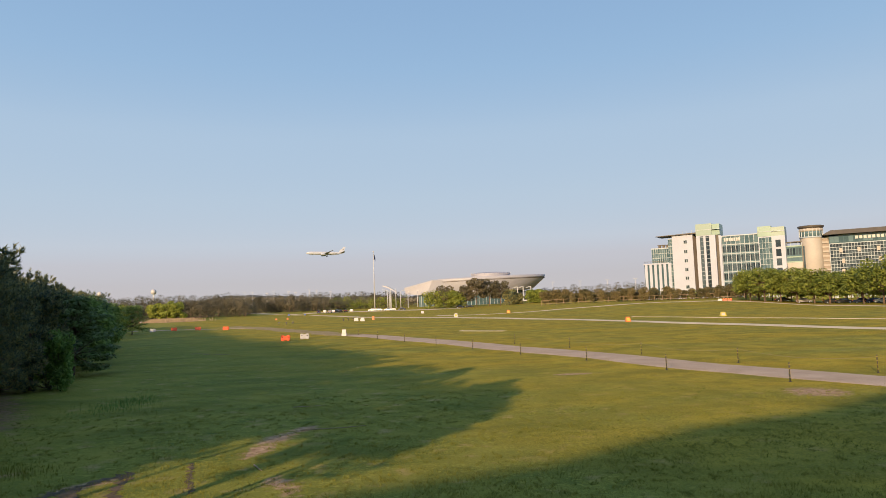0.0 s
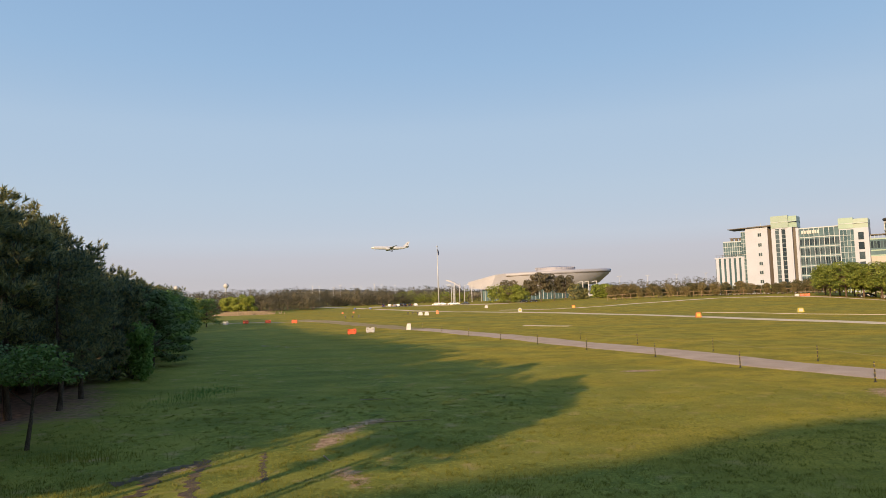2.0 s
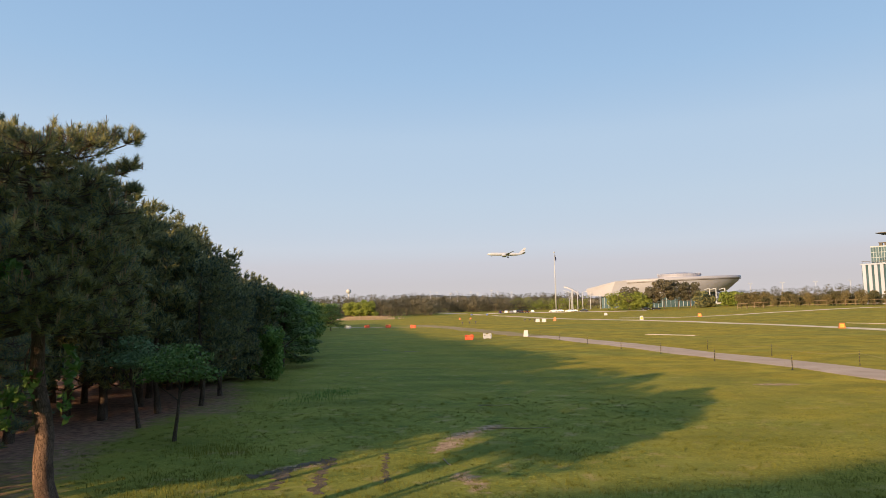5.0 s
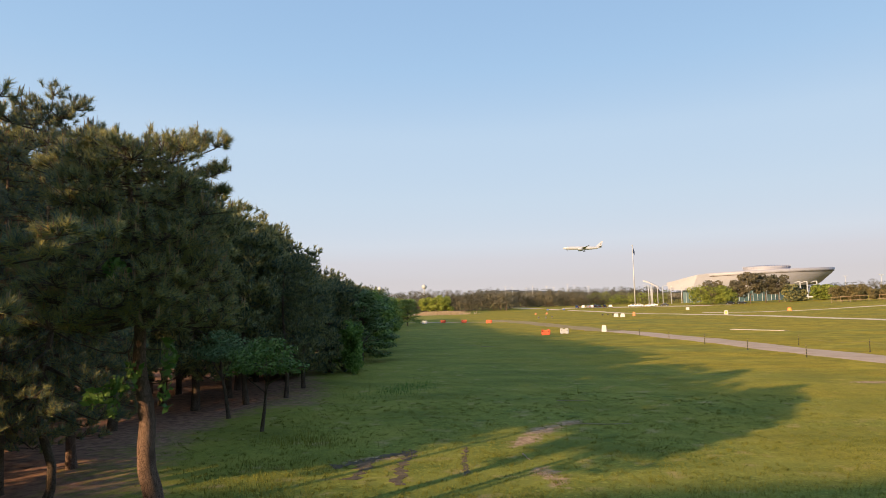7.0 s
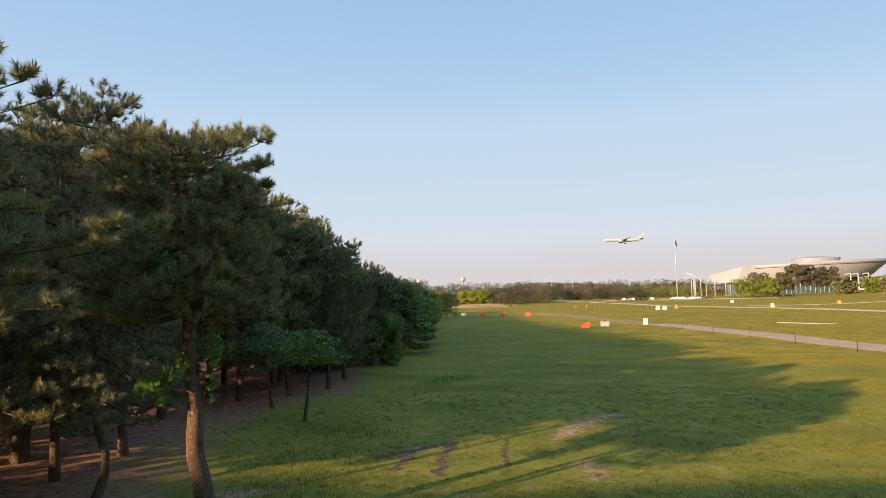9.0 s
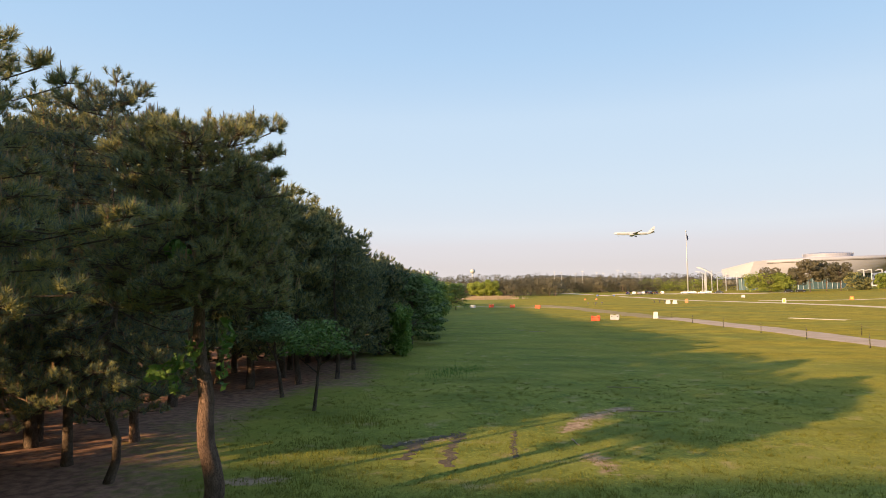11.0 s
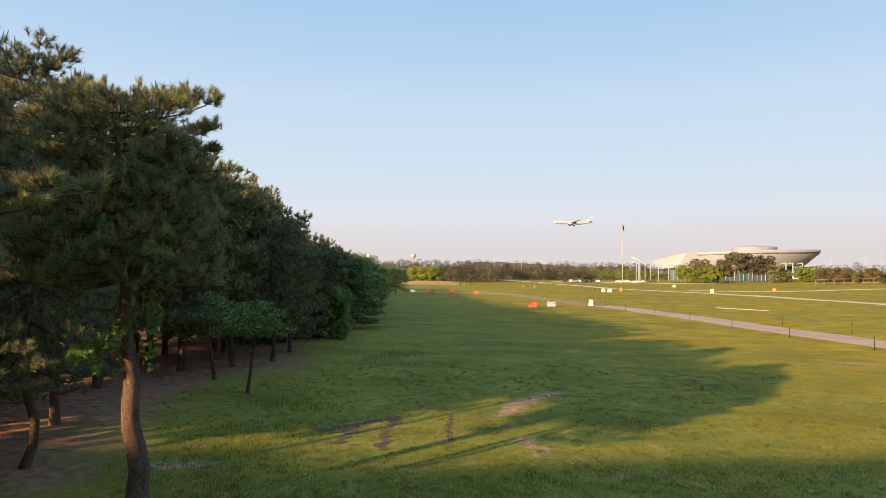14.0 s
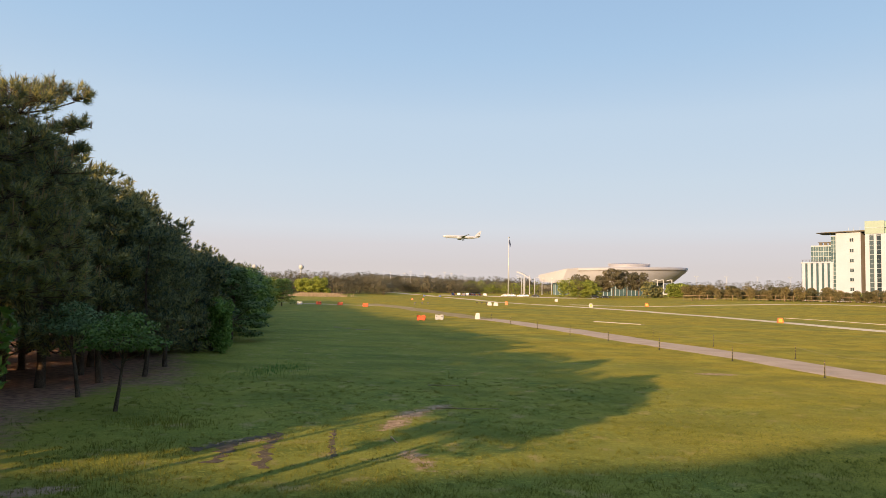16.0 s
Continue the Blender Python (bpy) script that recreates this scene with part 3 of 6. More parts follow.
def lawn_material():
    m = bpy.data.materials.new("lawn")
    m.use_nodes = True
    n, l = m.node_tree.nodes, m.node_tree.links
    b = n["Principled BSDF"]
    b.inputs["Roughness"].default_value = 1.0
    b.inputs["Specular IOR Level"].default_value = 0.1
    co = n.new("ShaderNodeTexCoord")

    def noise_at(scale, detail=5, stretch=(1, 1, 1)):
        mp, q = n.new("ShaderNodeMapping"), n.new("ShaderNodeTexNoise")
        mp.inputs["Scale"].default_value = stretch
        l.new(co.outputs["Object"], mp.inputs[0])
        l.new(mp.outputs[0], q.inputs["Vector"])
        q.inputs["Scale"].default_value, q.inputs["Detail"].default_value = scale, detail
        return q.outputs[0]

    def mix(fac, a, b_):
        q = n.new("ShaderNodeMix")
        q.data_type = "RGBA"
        for socket, v in ((q.inputs[0], fac), (q.inputs[6], a), (q.inputs[7], b_)):
            if isinstance(v, tuple):
                socket.default_value = (*v, 1)
            else:
                l.new(v, socket)
        return q.outputs[2]

    def curve(v, lo, hi):
        q = n.new("ShaderNodeMapRange")
        q.inputs[1].default_value, q.inputs[2].default_value = lo, hi
        l.new(v, q.inputs[0])
        return q.outputs[0]

    fine = mix(curve(noise_at(9), 0.28, 0.70), (0.073, 0.098, 0.020), (0.235, 0.243, 0.043))
    fine = mix(curve(noise_at(45, 3), 0.35, 0.75), fine, (0.255, 0.265, 0.050))
    fine = mix(curve(noise_at(21, 3), 0.50, 0.78), fine, (0.072, 0.100, 0.022))
    fine = mix(curve(noise_at(1.4, 6), 0.47, 0.70), fine, (0.084, 0.122, 0.026))
    fine = mix(curve(noise_at(4.5, 4), 0.56, 0.66), fine, (0.255, 0.26, 0.056))
    green = mix(curve(noise_at(0.35, 6), 0.45, 0.80), fine, (0.265, 0.25, 0.050))
    broad = mix(curve(noise_at(0.03, 4, (1, 0.5, 1)), 0.45, 0.85), green, (0.265, 0.25, 0.042))
    dry = mix(curve(noise_at(0.9, 6), 0.58, 0.74), broad, (0.33, 0.255, 0.11))
    dry = mix(curve(noise_at(0.22, 7, (0.5, 1.3, 1)), 0.50, 0.80), dry, (0.090, 0.115, 0.022))
    # sunlit tone put into the colour of the open lawn
    sun_warm = n.new("ShaderNodeAttribute")
    sun_warm.attribute_name = "sun_warmth"
    part_warm = n.new("ShaderNodeMath")
    part_warm.operation = "MULTIPLY"
    l.new(sun_warm.outputs["Fac"], part_warm.inputs[0])
    l.new(curve(noise_at(0.12, 6, (0.35, 1, 1)), 0.30, 0.58), part_warm.inputs[1])
    tan = mix(curve(noise_at(11, 4), 0.35, 0.65), (0.205, 0.158, 0.016), (0.43, 0.318, 0.036))
    dry = mix(part_warm.outputs[0], dry, tan)
    for scale, lo, hi, share, tone in ((0.42, 0.45, 0.62, 0.55, (0.128, 0.127, 0.018)), (0.27, 0.52, 0.68, 0.55, (0.42, 0.335, 0.044)), (2.2, 0.50, 0.66, 0.35, (0.122, 0.118, 0.018))):
        q = n.new("ShaderNodeMath")
        q.operation, q.inputs[1].default_value = "MULTIPLY", share
        l.new(curve(noise_at(scale, 8), lo, hi), q.inputs[0])
        open_part = n.new("ShaderNodeMath")
        open_part.operation = "MULTIPLY"
        l.new(q.outputs[0], open_part.inputs[0])
        l.new(sun_warm.outputs["Fac"], open_part.inputs[1])
        dry = mix(open_part.outputs[0], dry, tone)
    lit = n.new("ShaderNodeAttribute")
    lit.attribute_name = "litter"
    needles = mix(curve(noise_at(3, 6), 0.35, 0.65), (0.19, 0.105, 0.076), (0.38, 0.215, 0.148))
    jag = n.new("ShaderNodeMath")
    jag.operation = "MULTIPLY_ADD"
    l.new(noise_at(2.5, 6), jag.inputs[0])
    jag.inputs[1].default_value = 1.2
    sub = n.new("ShaderNodeMath")
    sub.operation = "SUBTRACT"
    l.new(lit.outputs["Fac"], sub.inputs[0])
    sub.inputs[1].default_value = 0.6
    l.new(sub.outputs[0], jag.inputs[2])
    floor_ = mix(curve(jag.outputs[0], 0.25, 0.85), dry, needles)
    wo = n.new("ShaderNodeAttribute")
    wo.attribute_name = "worn"
    jag2 = n.new("ShaderNodeMath")
    jag2.operation = "MULTIPLY_ADD"
    l.new(noise_at(3.5, 6), jag2.inputs[0])
    jag2.inputs[1].default_value = 1.4
    sub2 = n.new("ShaderNodeMath")
    sub2.operation = "SUBTRACT"
    l.new(wo.outputs["Fac"], sub2.inputs[0])
    sub2.inputs[1].default_value = 0.7
    l.new(sub2.outputs[0], jag2.inputs[2])
    soil = mix(curve(noise_at(4, 5), 0.3, 0.7), (0.22, 0.14, 0.085), (0.46, 0.32, 0.21))
    final = mix(curve(jag2.outputs[0], 0.25, 0.75), floor_, soil)
    l.new(final, b.inputs["Base Color"])
    bp = n.new("ShaderNodeBump")
    bp.inputs["Strength"].default_value, bp.inputs["Distance"].default_value = 0.5, 0.03
    l.new(noise_at(12, 6), bp.inputs["Height"])
    l.new(bp.outputs[0], b.inputs["Normal"])
    return m


gm.materials.append(lawn_material())
ground = tagged(new("ground", gm), "wide mown lawn with dry patches and needle litter", "ground", kind="structure")


def ribbon(name, line, width, mat, label, lift, seed=1, ragged=0.15, step=3.0):
    """A strip of paving or bare earth laid over the lawn, with uneven edges."""
    rng = np.random.default_rng(seed)
    pts = [Vector((*p, 0)) for p in line]
    dense = []
    for a, b in zip(pts, pts[1:]):
        k = max(1, int((b - a).length / step))
        dense += [a.lerp(b, i / k) for i in range(k)]
    dense.append(pts[-1])
    for _ in range(6):
        dense = [dense[0]] + [(dense[i - 1] + dense[i] * 2 + dense[i + 1]) / 4 for i in range(1, len(dense) - 1)] + [dense[-1]]
    s = Soup()
    rows = []
    for i, p in enumerate(dense):
        d = (dense[min(i + 1, len(dense) - 1)] - dense[max(i - 1, 0)]).normalized()
        n = Vector((-d.y, d.x, 0))
        w = width if not callable(width) else width(i / (len(dense) - 1))
        a, b = p + n * (w / 2 + rng.uniform(-1, 1) * ragged), p - n * (w / 2 + rng.uniform(-1, 1) * ragged)
        row = []
        for v, h in ((a, -0.03), (a.lerp(b, 0.10), lift), (p, lift * 1.2), (b.lerp(a, 0.10), lift), (b, -0.03)):
            row.append((v.x, v.y, float(ground_z(v.x, v.y)) + h))
        rows.append(row)
    s.add([q for r in rows for q in r], [(i * 5 + k, i * 5 + k + 1, (i + 1) * 5 + k + 1, (i + 1) * 5 + k) for i in range(len(rows) - 1) for k in range(4)])
    ob = part(name, s, mat)
    return tagged(ob, label, name.split("_")[-1], kind="structure")


ribbon("worn_path", [(-58, 184), (-46, 166), (-30, 137), (-22, 121), (-15.0, 109.2)], 5.6, "worn_path", "trodden earth path across the lawn", 0.03, 13, 0.9, 2.0)
ribbon("path", [(-14.6, 108.8), (-13.5, 107.5), (-1.3, 85), (6.2, 69), (12, 58.4), (16.7, 46.2), (22.5, 35.7), (32, 18), (40, 2)], 4.5, "path",
       "grey worn path across the lawn, lined with striped posts", 0.035, 3, 0.25)
ribbon("track", [(-128, 428), (-112, 403), (-96, 378), (-78, 354), (-61, 324), (-44, 283), (-28, 241), (-17, 223), (-4.5, 204), (8.5, 183), (31, 135), (33.5, 122), (50, 78), (64, 40)], lambda q: 6.8 - 3.2 * min(1.0, q / 0.5), "road", "pale concrete track between the lawns", 0.04, 5, 0.12)
ribbon("track", [(-3, 226), (21, 214), (45, 224), (72, 246), (92, 238), (100, 200), (101, 160), (99, 120), (98, 90)], 3.2, "road", "pale track curving up to the offices", 0.05, 6, 0.12)
ribbon("track", [(40, 147), (52, 122), (64, 100), (80, 70)], 0.8, "road", "narrow concrete drain edge in the lawn", 0.045, 7, 0.05)
ribbon("track", [(2.3, 110.5), (9.0, 104.8)], 1.1, "road", "short pale concrete slab in the lawn", 0.045, 8, 0.05, 1.0)
ribbon("parking", [(-76, 372), (-58, 370), (-42, 371), (-20, 366), (8, 364)], 12.0, "road", "pale paved car park before the hall", 0.06, 10, 0.2, 6)
ribbon("track", [(-92, 176), (-70, 172), (-52, 168), (-40, 160)], 2.6, "path", "worn dirt track by the barriers", 0.03, 11, 0.3)

# churned ruts that cross the lawn
for line, w in (([(-11.6, 18.9), (-10.9, 19.6), (-10.3, 20.9), (-9.9, 21.6)], 0.5), ([(-10.9, 20.0), (-10.5, 18.9), (-10.2, 17.6)], 0.45), ([(-9.9, 21.3), (-9.4, 19.4), (-8.6, 17.4)], 0.32), ([(-8.4, 22.6), (-7.8, 20.6), (-7.1, 18.9)], 0.2)):
    ribbon("rut", line, w, "mud", "dark churned wheel rut in the lawn", 0.012, int(w * 100), w * 0.5, 0.14)

# grass blades on the nearest lawn
rng = np.random.default_rng(5)
N_BLADES = 360000
r = 15 + 85 * rng.random(N_BLADES) ** 2.2
a = np.radians(rng.uniform(-36, 60, N_BLADES))
bx, by = r * np.sin(-a), r * np.cos(a)
keep = bx > np.interp(by, EDGE_Y, EDGE_X) + rng.normal(0, 1.0, N_BLADES)
bx, by, r = bx[keep], by[keep], r[keep]
clump = np.sin(bx * 0.9 + by * 0.4) + np.sin(by * 1.1 - bx * 0.5) + np.sin(bx * 2.3 + by * 2.9)
keep = rng.random(len(bx)) < 0.55 + 0.2 * clump
bx, by, r, clump = bx[keep], by[keep], r[keep], clump[keep]
n = len(bx)
root = np.stack([bx, by, ground_z(bx, by)], -1)
yaw = rng.uniform(0, 2 * np.pi, n)
wide = np.stack([np.cos(yaw), np.sin(yaw), np.zeros(n)], -1) * (0.004 + 0.00022 * r)[:, None]
tip = root + np.stack([rng.normal(0, 0.02, n), rng.normal(0, 0.02, n), rng.uniform(0.02, 0.055, n) * (1 + 0.25 * np.clip(clump, 0, 2))], -1)
blades = part("grass", cloud_mesh("grass", np.stack([root - wide, root + wide, tip], 1).reshape(-1, 3), 3), "grass_blade")
hearts = 14 + 24 * rng.random(4500) ** 1.5
ang = np.radians(rng.uniform(-36, 58, 4500))
hx, hy = hearts * np.sin(-ang), hearts * np.cos(ang)
keep = hx > np.interp(hy, EDGE_Y, EDGE_X) - 0.5
hx, hy = np.repeat(hx[keep], 13), np.repeat(hy[keep], 13)
n = len(hx)
hx, hy = hx + rng.normal(0, 0.07, n), hy + rng.normal(0, 0.07, n)
root = np.stack([hx, hy, ground_z(hx, hy)], -1)
yaw = rng.uniform(0, 2 * np.pi, n)
wide = np.stack([np.cos(yaw), np.sin(yaw), np.zeros(n)], -1) * (0.006 + 0.00025 * np.hypot(hx, hy))[:, None]
tip = root + np.stack([rng.normal(0, 0.035, n), rng.normal(0, 0.035, n), rng.uniform(0.03, 0.08, n)], -1)
tufts = part("grass_tufts", cloud_mesh("grass_tufts", np.stack([root - wide, root + wide, tip], 1).reshape(-1, 3), 3), "grass_blade")
tagged(tufts, "scattered taller tufts in the mown lawn", "grass", kind="stuff")
tagged(blades, "short mown grass blades on the lawn", "grass", kind="stuff")


def tussock(x, y, seed, count, height, mat, spread, label, name="grass_tuft"):
    rng = np.random.default_rng(seed)
    p = rng.normal(0, 1, (count, 2)) * np.array(spread) * 0.5
    root = np.concatenate([p, np.zeros((count, 1))], 1)
    yaw = rng.uniform(0, 2 * np.pi, count)
    w = np.stack([np.cos(yaw), np.sin(yaw), 0 * yaw], -1) * 0.012
    tip = root + np.stack([rng.normal(0, 0.12, count) * height, rng.normal(0, 0.12, count) * height, rng.uniform(0.5, 1.1, count) * height], -1)
    ob = part(name, cloud_mesh(name, np.stack([root - w, root + w, tip], 1).reshape(-1, 3), 3), mat)
    ob.matrix_basis = turn_yaw(x, y, 0, float(ground_z(x, y)))
    return tagged(ob, label, "grass", kind="stuff")


tussock(-17.5, 37.5, 1, 900, 0.2, "leaf_vine", (1.6, 4.0), "clump of taller fresh green grass on the lawn")
tussock(-14.4, 22.0, 2, 420, 0.22, "grass_blade", (2.0, 1.0), "tall seeding grass beside the young tree")
tussock(-13.2, 17.6, 3, 500, 0.14, "grass_blade", (2.4, 1.6), "rough longer grass on the lawn")
tussock(-12.2, 15.5, 4, 500, 0.14, "grass_blade", (2.0, 1.6), "rough longer grass near the pine")

# ---------------------------------------------------------------- pine wood
def near_pine():
    """The pine at the edge of the wood: bending reddish trunk, flat-topped crown, and a long bough that forks above the lawn."""
    bend = lambda q: 0.16 * (1 - q) ** 2 - 0.42 * q + 0.07 * math.sin((q - 0.3) * 27) * (1 - q)  # noqa: E731
    arms = [(1.32, 0.0, 8.68, 0.34), (0.98, 0.1, 8.80, 0.36), (0.72, 0.0, 8.56, 0.34), (1.40, -0.2, 8.10, 0.24), (1.10, 0.1, 8.02, 0.30), (1.44, 0.2, 7.68, 0.20), (1.1, 0.3, 7.5, 0.36), (0.35, 0.3, 8.62, 0.42),
            (-0.05, 0.0, 8.62, 0.42), (-0.5, 0.2, 8.5, 0.42), (-0.95, 0.0, 8.6, 0.36), (-1.4, 0.2, 8.5, 0.40), (-1.75, 0.0, 8.0, 0.40), (0.75, -0.5, 7.55, 0.45), (1.2, 0.2, 7.0, 0.42), (1.25, 0.3, 6.3, 0.45), (1.1, 0.2, 5.6, 0.42), (0.9, 0, 5.0, 0.4), (-1.2, -0.2, 4.7, 0.45), (-1.7, 0, 5.3, 0.5)]
    return pad_pine(11, turn_yaw(-11.1, 10.9, 45.6), "black pine with reddish scaly trunk and sunlit top", height=8.55, base=4.75, reach=lambda q: 1.75 - 0.75 * q ** 3, pads=112, girth=0.46, curve=bend, arms=arms,
                    twigs=19, needles=52, length=0.15, width=0.0125, pad=0.54, bark="bark", shoots=0.22, sides=14, droop=0.1)


near_pine()
round_top = lambda r: (lambda q: r * (0.72 + 0.55 * q - 1.0 * q ** 3))  # noqa: E731
pad_pine(23, turn_yaw(-16.3, 12.6, 52), "small pine with a dark crooked trunk", 10.6, 2.1, round_top(2.4), 90, 0.24, curve=lambda q: 0.24 * math.sin(q * 17) * (1 - q), arms=[(0.1, 0, 10.95, 0.4), (0.6, 0, 10.65, 0.36), (-0.6, 0, 10.6, 0.4), (1.1, 0, 9.95, 0.44), (-1.1, 0, 10.2, 0.46), (0.3, 0, 10.3, 0.4), (-0.3, 0, 10.2, 0.4)], twigs=13, needles=50, length=0.17, width=0.0155, pad=0.52, droop=0.5)
pad_pine(37, turn_yaw(-17.9, 9.4, 200), "tall pine with long sunlit needle brushes", 11.0, 2.7, round_top(2.5), 92, 0.3, arms=[(*(turn_yaw(-17.9, 9.4, 200).inverted() @ Vector(p)), 0.42) for p in ((-15.3, 10.2, 2.5), (-15.9, 10.0, 2.9), (-15.6, 10.6, 3.0))], twigs=13, needles=50, length=0.18, width=0.0155, pad=0.55, droop=0.5, shoots=0.4)
pad_pine(41, turn_yaw(-19.9, 16.5, 80), "pine with a short straight brown trunk", 10.9, 1.6, round_top(2.9), 96, 0.32, twigs=12, needles=44, length=0.19, width=0.019, pad=0.6, droop=0.5, bark="bark")
pad_pine(43, turn_yaw(-19.2, 13.5, 140), "pine with ivy at the foot of its trunk", 11.0, 1.3, round_top(2.8), 96, 0.30, twigs=12, needles=44, length=0.19, width=0.019, pad=0.6, droop=0.5)
pad_pine(44, turn_yaw(-23.1, 15.2, 40), "pine with low boughs over the needle litter", 11.0, 1.3, round_top(2.9), 84, 0.30, twigs=9, needles=40, length=0.25, width=0.026, pad=0.65, droop=0.5)
END_PINE = turn_yaw(-12.4, 5.6, 60, float(ground_z(-12.4, 5.6)))
boughs = [(-9.1, 7.1, 6.25, 0.30), (-9.3, 7.0, 5.95, 0.26), (-9.1, 7.95, 6.3, 0.26), (-9.6, 6.5, 5.1, 0.30), (-9.5, 6.9, 6.1, 0.24), (-10.6, 7.2, 8.6, 0.26), (-11.0, 7.0, 8.9, 0.22), (-10.2, 6.6, 5.5, 0.3)]
pad_pine(45, END_PINE, "tall pine with a high crown at the wood's near end", 9.4 - END_PINE.translation.z, 4.75 - END_PINE.translation.z, lambda q: 2.35 - 0.95 * q ** 2, 84, 0.34,
         arms=[(*(END_PINE.inverted() @ Vector(p[:3])), p[3]) for p in boughs], twigs=15, needles=56, length=0.17, width=0.0125, pad=0.5, shoots=0.3)

rng = np.random.default_rng(6)
spray = np.concatenate([rng.normal(0, 1, (70, 3)) * (0.5, 0.5, 0.22) + (0, 0, 0), rng.normal(0, 1, (26, 3)) * (0.3, 0.3, 0.15) + (0.6, -0.5, -0.9)])
dead = part("dead_spray", cloud_mesh("dead_spray", needle_cloud(rng, spray, unit(rng.normal(size=spray.shape) + np.array([0, 0, 0.3])), 34, 0.17, 0.014), 3), "rust", bpy.data.objects["pine_tree.001"], "rusty brown dead needles")
dead.matrix_basis = bpy.data.objects["pine_tree.001"].matrix_basis.inverted() @ Matrix.Translation((-15.1, 11.4, 6.1))

# pines out of view, added to shade the left crowns and the lawn
for i, (x, y, top, b) in enumerate(((-17.4, 4.2, 10.7, 6.8), (-14.6, 0.4, 10.2, 7.2), (-21.0, 5.6, 11.5, 4.7), (-22.0, 9.4, 11.6, 3.5))):
    z = float(ground_z(x, y))
    pad_pine(47 + i, turn_yaw(x, y, x * 31, z), "dense tall pine at the wood's near end", top - z, b - z, round_top(2.8), 64, 0.34, twigs=8, needles=26, length=0.3, width=0.05, pad=0.7, shoots=0, mat="needle_far")

# two more unseen pines, added to keep sun off the needle litter
for x, y, h, b in ((-23.5, 1.0, 8.6, 5.2), (-25.0, 7.0, 8.8, 3.2)):
    pine_tree(52 + int(h * 10 + x), turn_yaw(x, y, x * 31, float(ground_z(x, y))), "dense low-branched pine at the wood's near end", "pines of the wood", height=h, base=b, spread=3.0, limbs=30, clumps=4, clump=0.7, twigs=5,
              girth=0.36, crook=0.2, needles=14, length=0.42, width=0.13, inner=0.15, flat=4.0)

VARIANTS = []
for i, (h, b, sp) in enumerate(((9.6, 1.9, 3.1), (10.6, 2.2, 3.3), (8.8, 1.7, 3.0), (10.0, 1.6, 3.3))):
    VARIANTS.append(dict(seed=60 + i, height=h, base=b, spread=sp, limbs=40, clumps=5, clump=0.55, twigs=6, needles=16, length=0.32, width=0.065, girth=0.34, crook=0.3, inner=0.2))
VARIANTS.append(dict(seed=71, height=10.0, base=2.4, spread=3.2, limbs=26, clumps=4, clump=0.75, twigs=5, needles=14, length=0.45, width=0.13, girth=0.34, crook=0.3))
stock = {}
WOOD_LABEL = "dense dark green pine of the wood"


def plant(kind, x, y, yaw, size):
    z = float(ground_z(x, y))
    m = turn_yaw(x, y, yaw, z) @ Matrix.Diagonal((size, size, size, 1))
    if kind not in stock:
        k = VARIANTS[kind]
        stock[kind] = pine_tree(k["seed"], m, WOOD_LABEL, "pines of the wood", **{a: b for a, b in k.items() if a != "seed"})
        return stock[kind]
    ob = copy_thing(stock[kind], m)
    ob.matrix_basis = m
    return ob


SKYLINE_AZ = [20, 24, 26.8, 29.1, 32.0, 33.3, 35.9, 39.0, 42.4, 46, 51.8, 58]
SKYLINE_EL = [0.1, 0.2, 1.4, 1.9, 3.4, 6.0, 7.6, 10.4, 11.6, 12.5, 15.0, 15.5]


def wood_pine(i, x, y, rng):
    """Plants one pine of the wood, as tall as the wood's falling skyline lets it be."""
    d, az = math.hypot(x, y), math.degrees(math.atan2(-x, y))
    kind = i % 4 if 10 < y < 75 and d < 60 else 4
    tall = 5 + d * math.tan(radians(float(np.interp(az - math.degrees(1.5 / d), SKYLINE_AZ, SKYLINE_EL)))) if az < 60 else 10.5
    tall = min(max(tall, 5.5), 11.8) * rng.uniform(0.9, 1.0)
    plant(kind, x, y, rng.uniform(0, 360), tall / VARIANTS[kind]["height"])


rng = np.random.default_rng(17)
# the pines at y 2 to 8 stand unseen, added for shade
FRONT = [(-22.7, 14.8), (-22.6, 32.9), (-25.2, 28.4), (-27.8, 28.6), (-23.6, 30.1), (-30.5, 33.1), (-24.6, 36.5), (-27.5, 39.5), (-24.5, 22.5), (-29, 20), (-26, 17), (-32, 25), (-27, 11), (-28.5, 35.5), (-26, 32.5), (-30.5, 29),
         (-34, 38), (-31, 43), (-36, 31), (-38, 46), (-35, 52), (-32.5, 48), (-41, 57), (-38, 64), (-44, 70), (-48, 62), (-49, 78), (-54, 88), (-58, 97), (-52, 84), (-62, 106),
         (-66, 118), (-71, 126), (-76, 138), (-81, 148), (-86, 160), (-91, 172), (-64, 96), (-74, 114), (-84, 136), (-94, 158), (-56, 76), (-46, 48), (-42, 38), (-40, 24), (-36, 14), (-33, 18), (-31, 12), (-37, 20), (-30, 6),
         (-27, 2), (-34, 4), (-40, 8), (-44, 16), (-46, 30), (-50, 40), (-54, 54), (-60, 64), (-35, 58), (-39, 52), (-43, 64), (-34, 45), (-45, 56), (-46, 76), (-51, 70), (-57, 84), (-60, 90), (-55, 94), (-60, 102), (-66, 110), (-64, 122), (-69, 132), (-74, 132), (-79, 154), (-72, 140),
         (-33, 33), (-37, 40), (-41, 46), (-44, 52), (-50, 66), (-40, 32), (-30, 39)]
for i, (x, y) in enumerate(FRONT):
    wood_pine(i, x + rng.uniform(-0.4, 0.4), y + rng.uniform(-0.4, 0.4), rng)

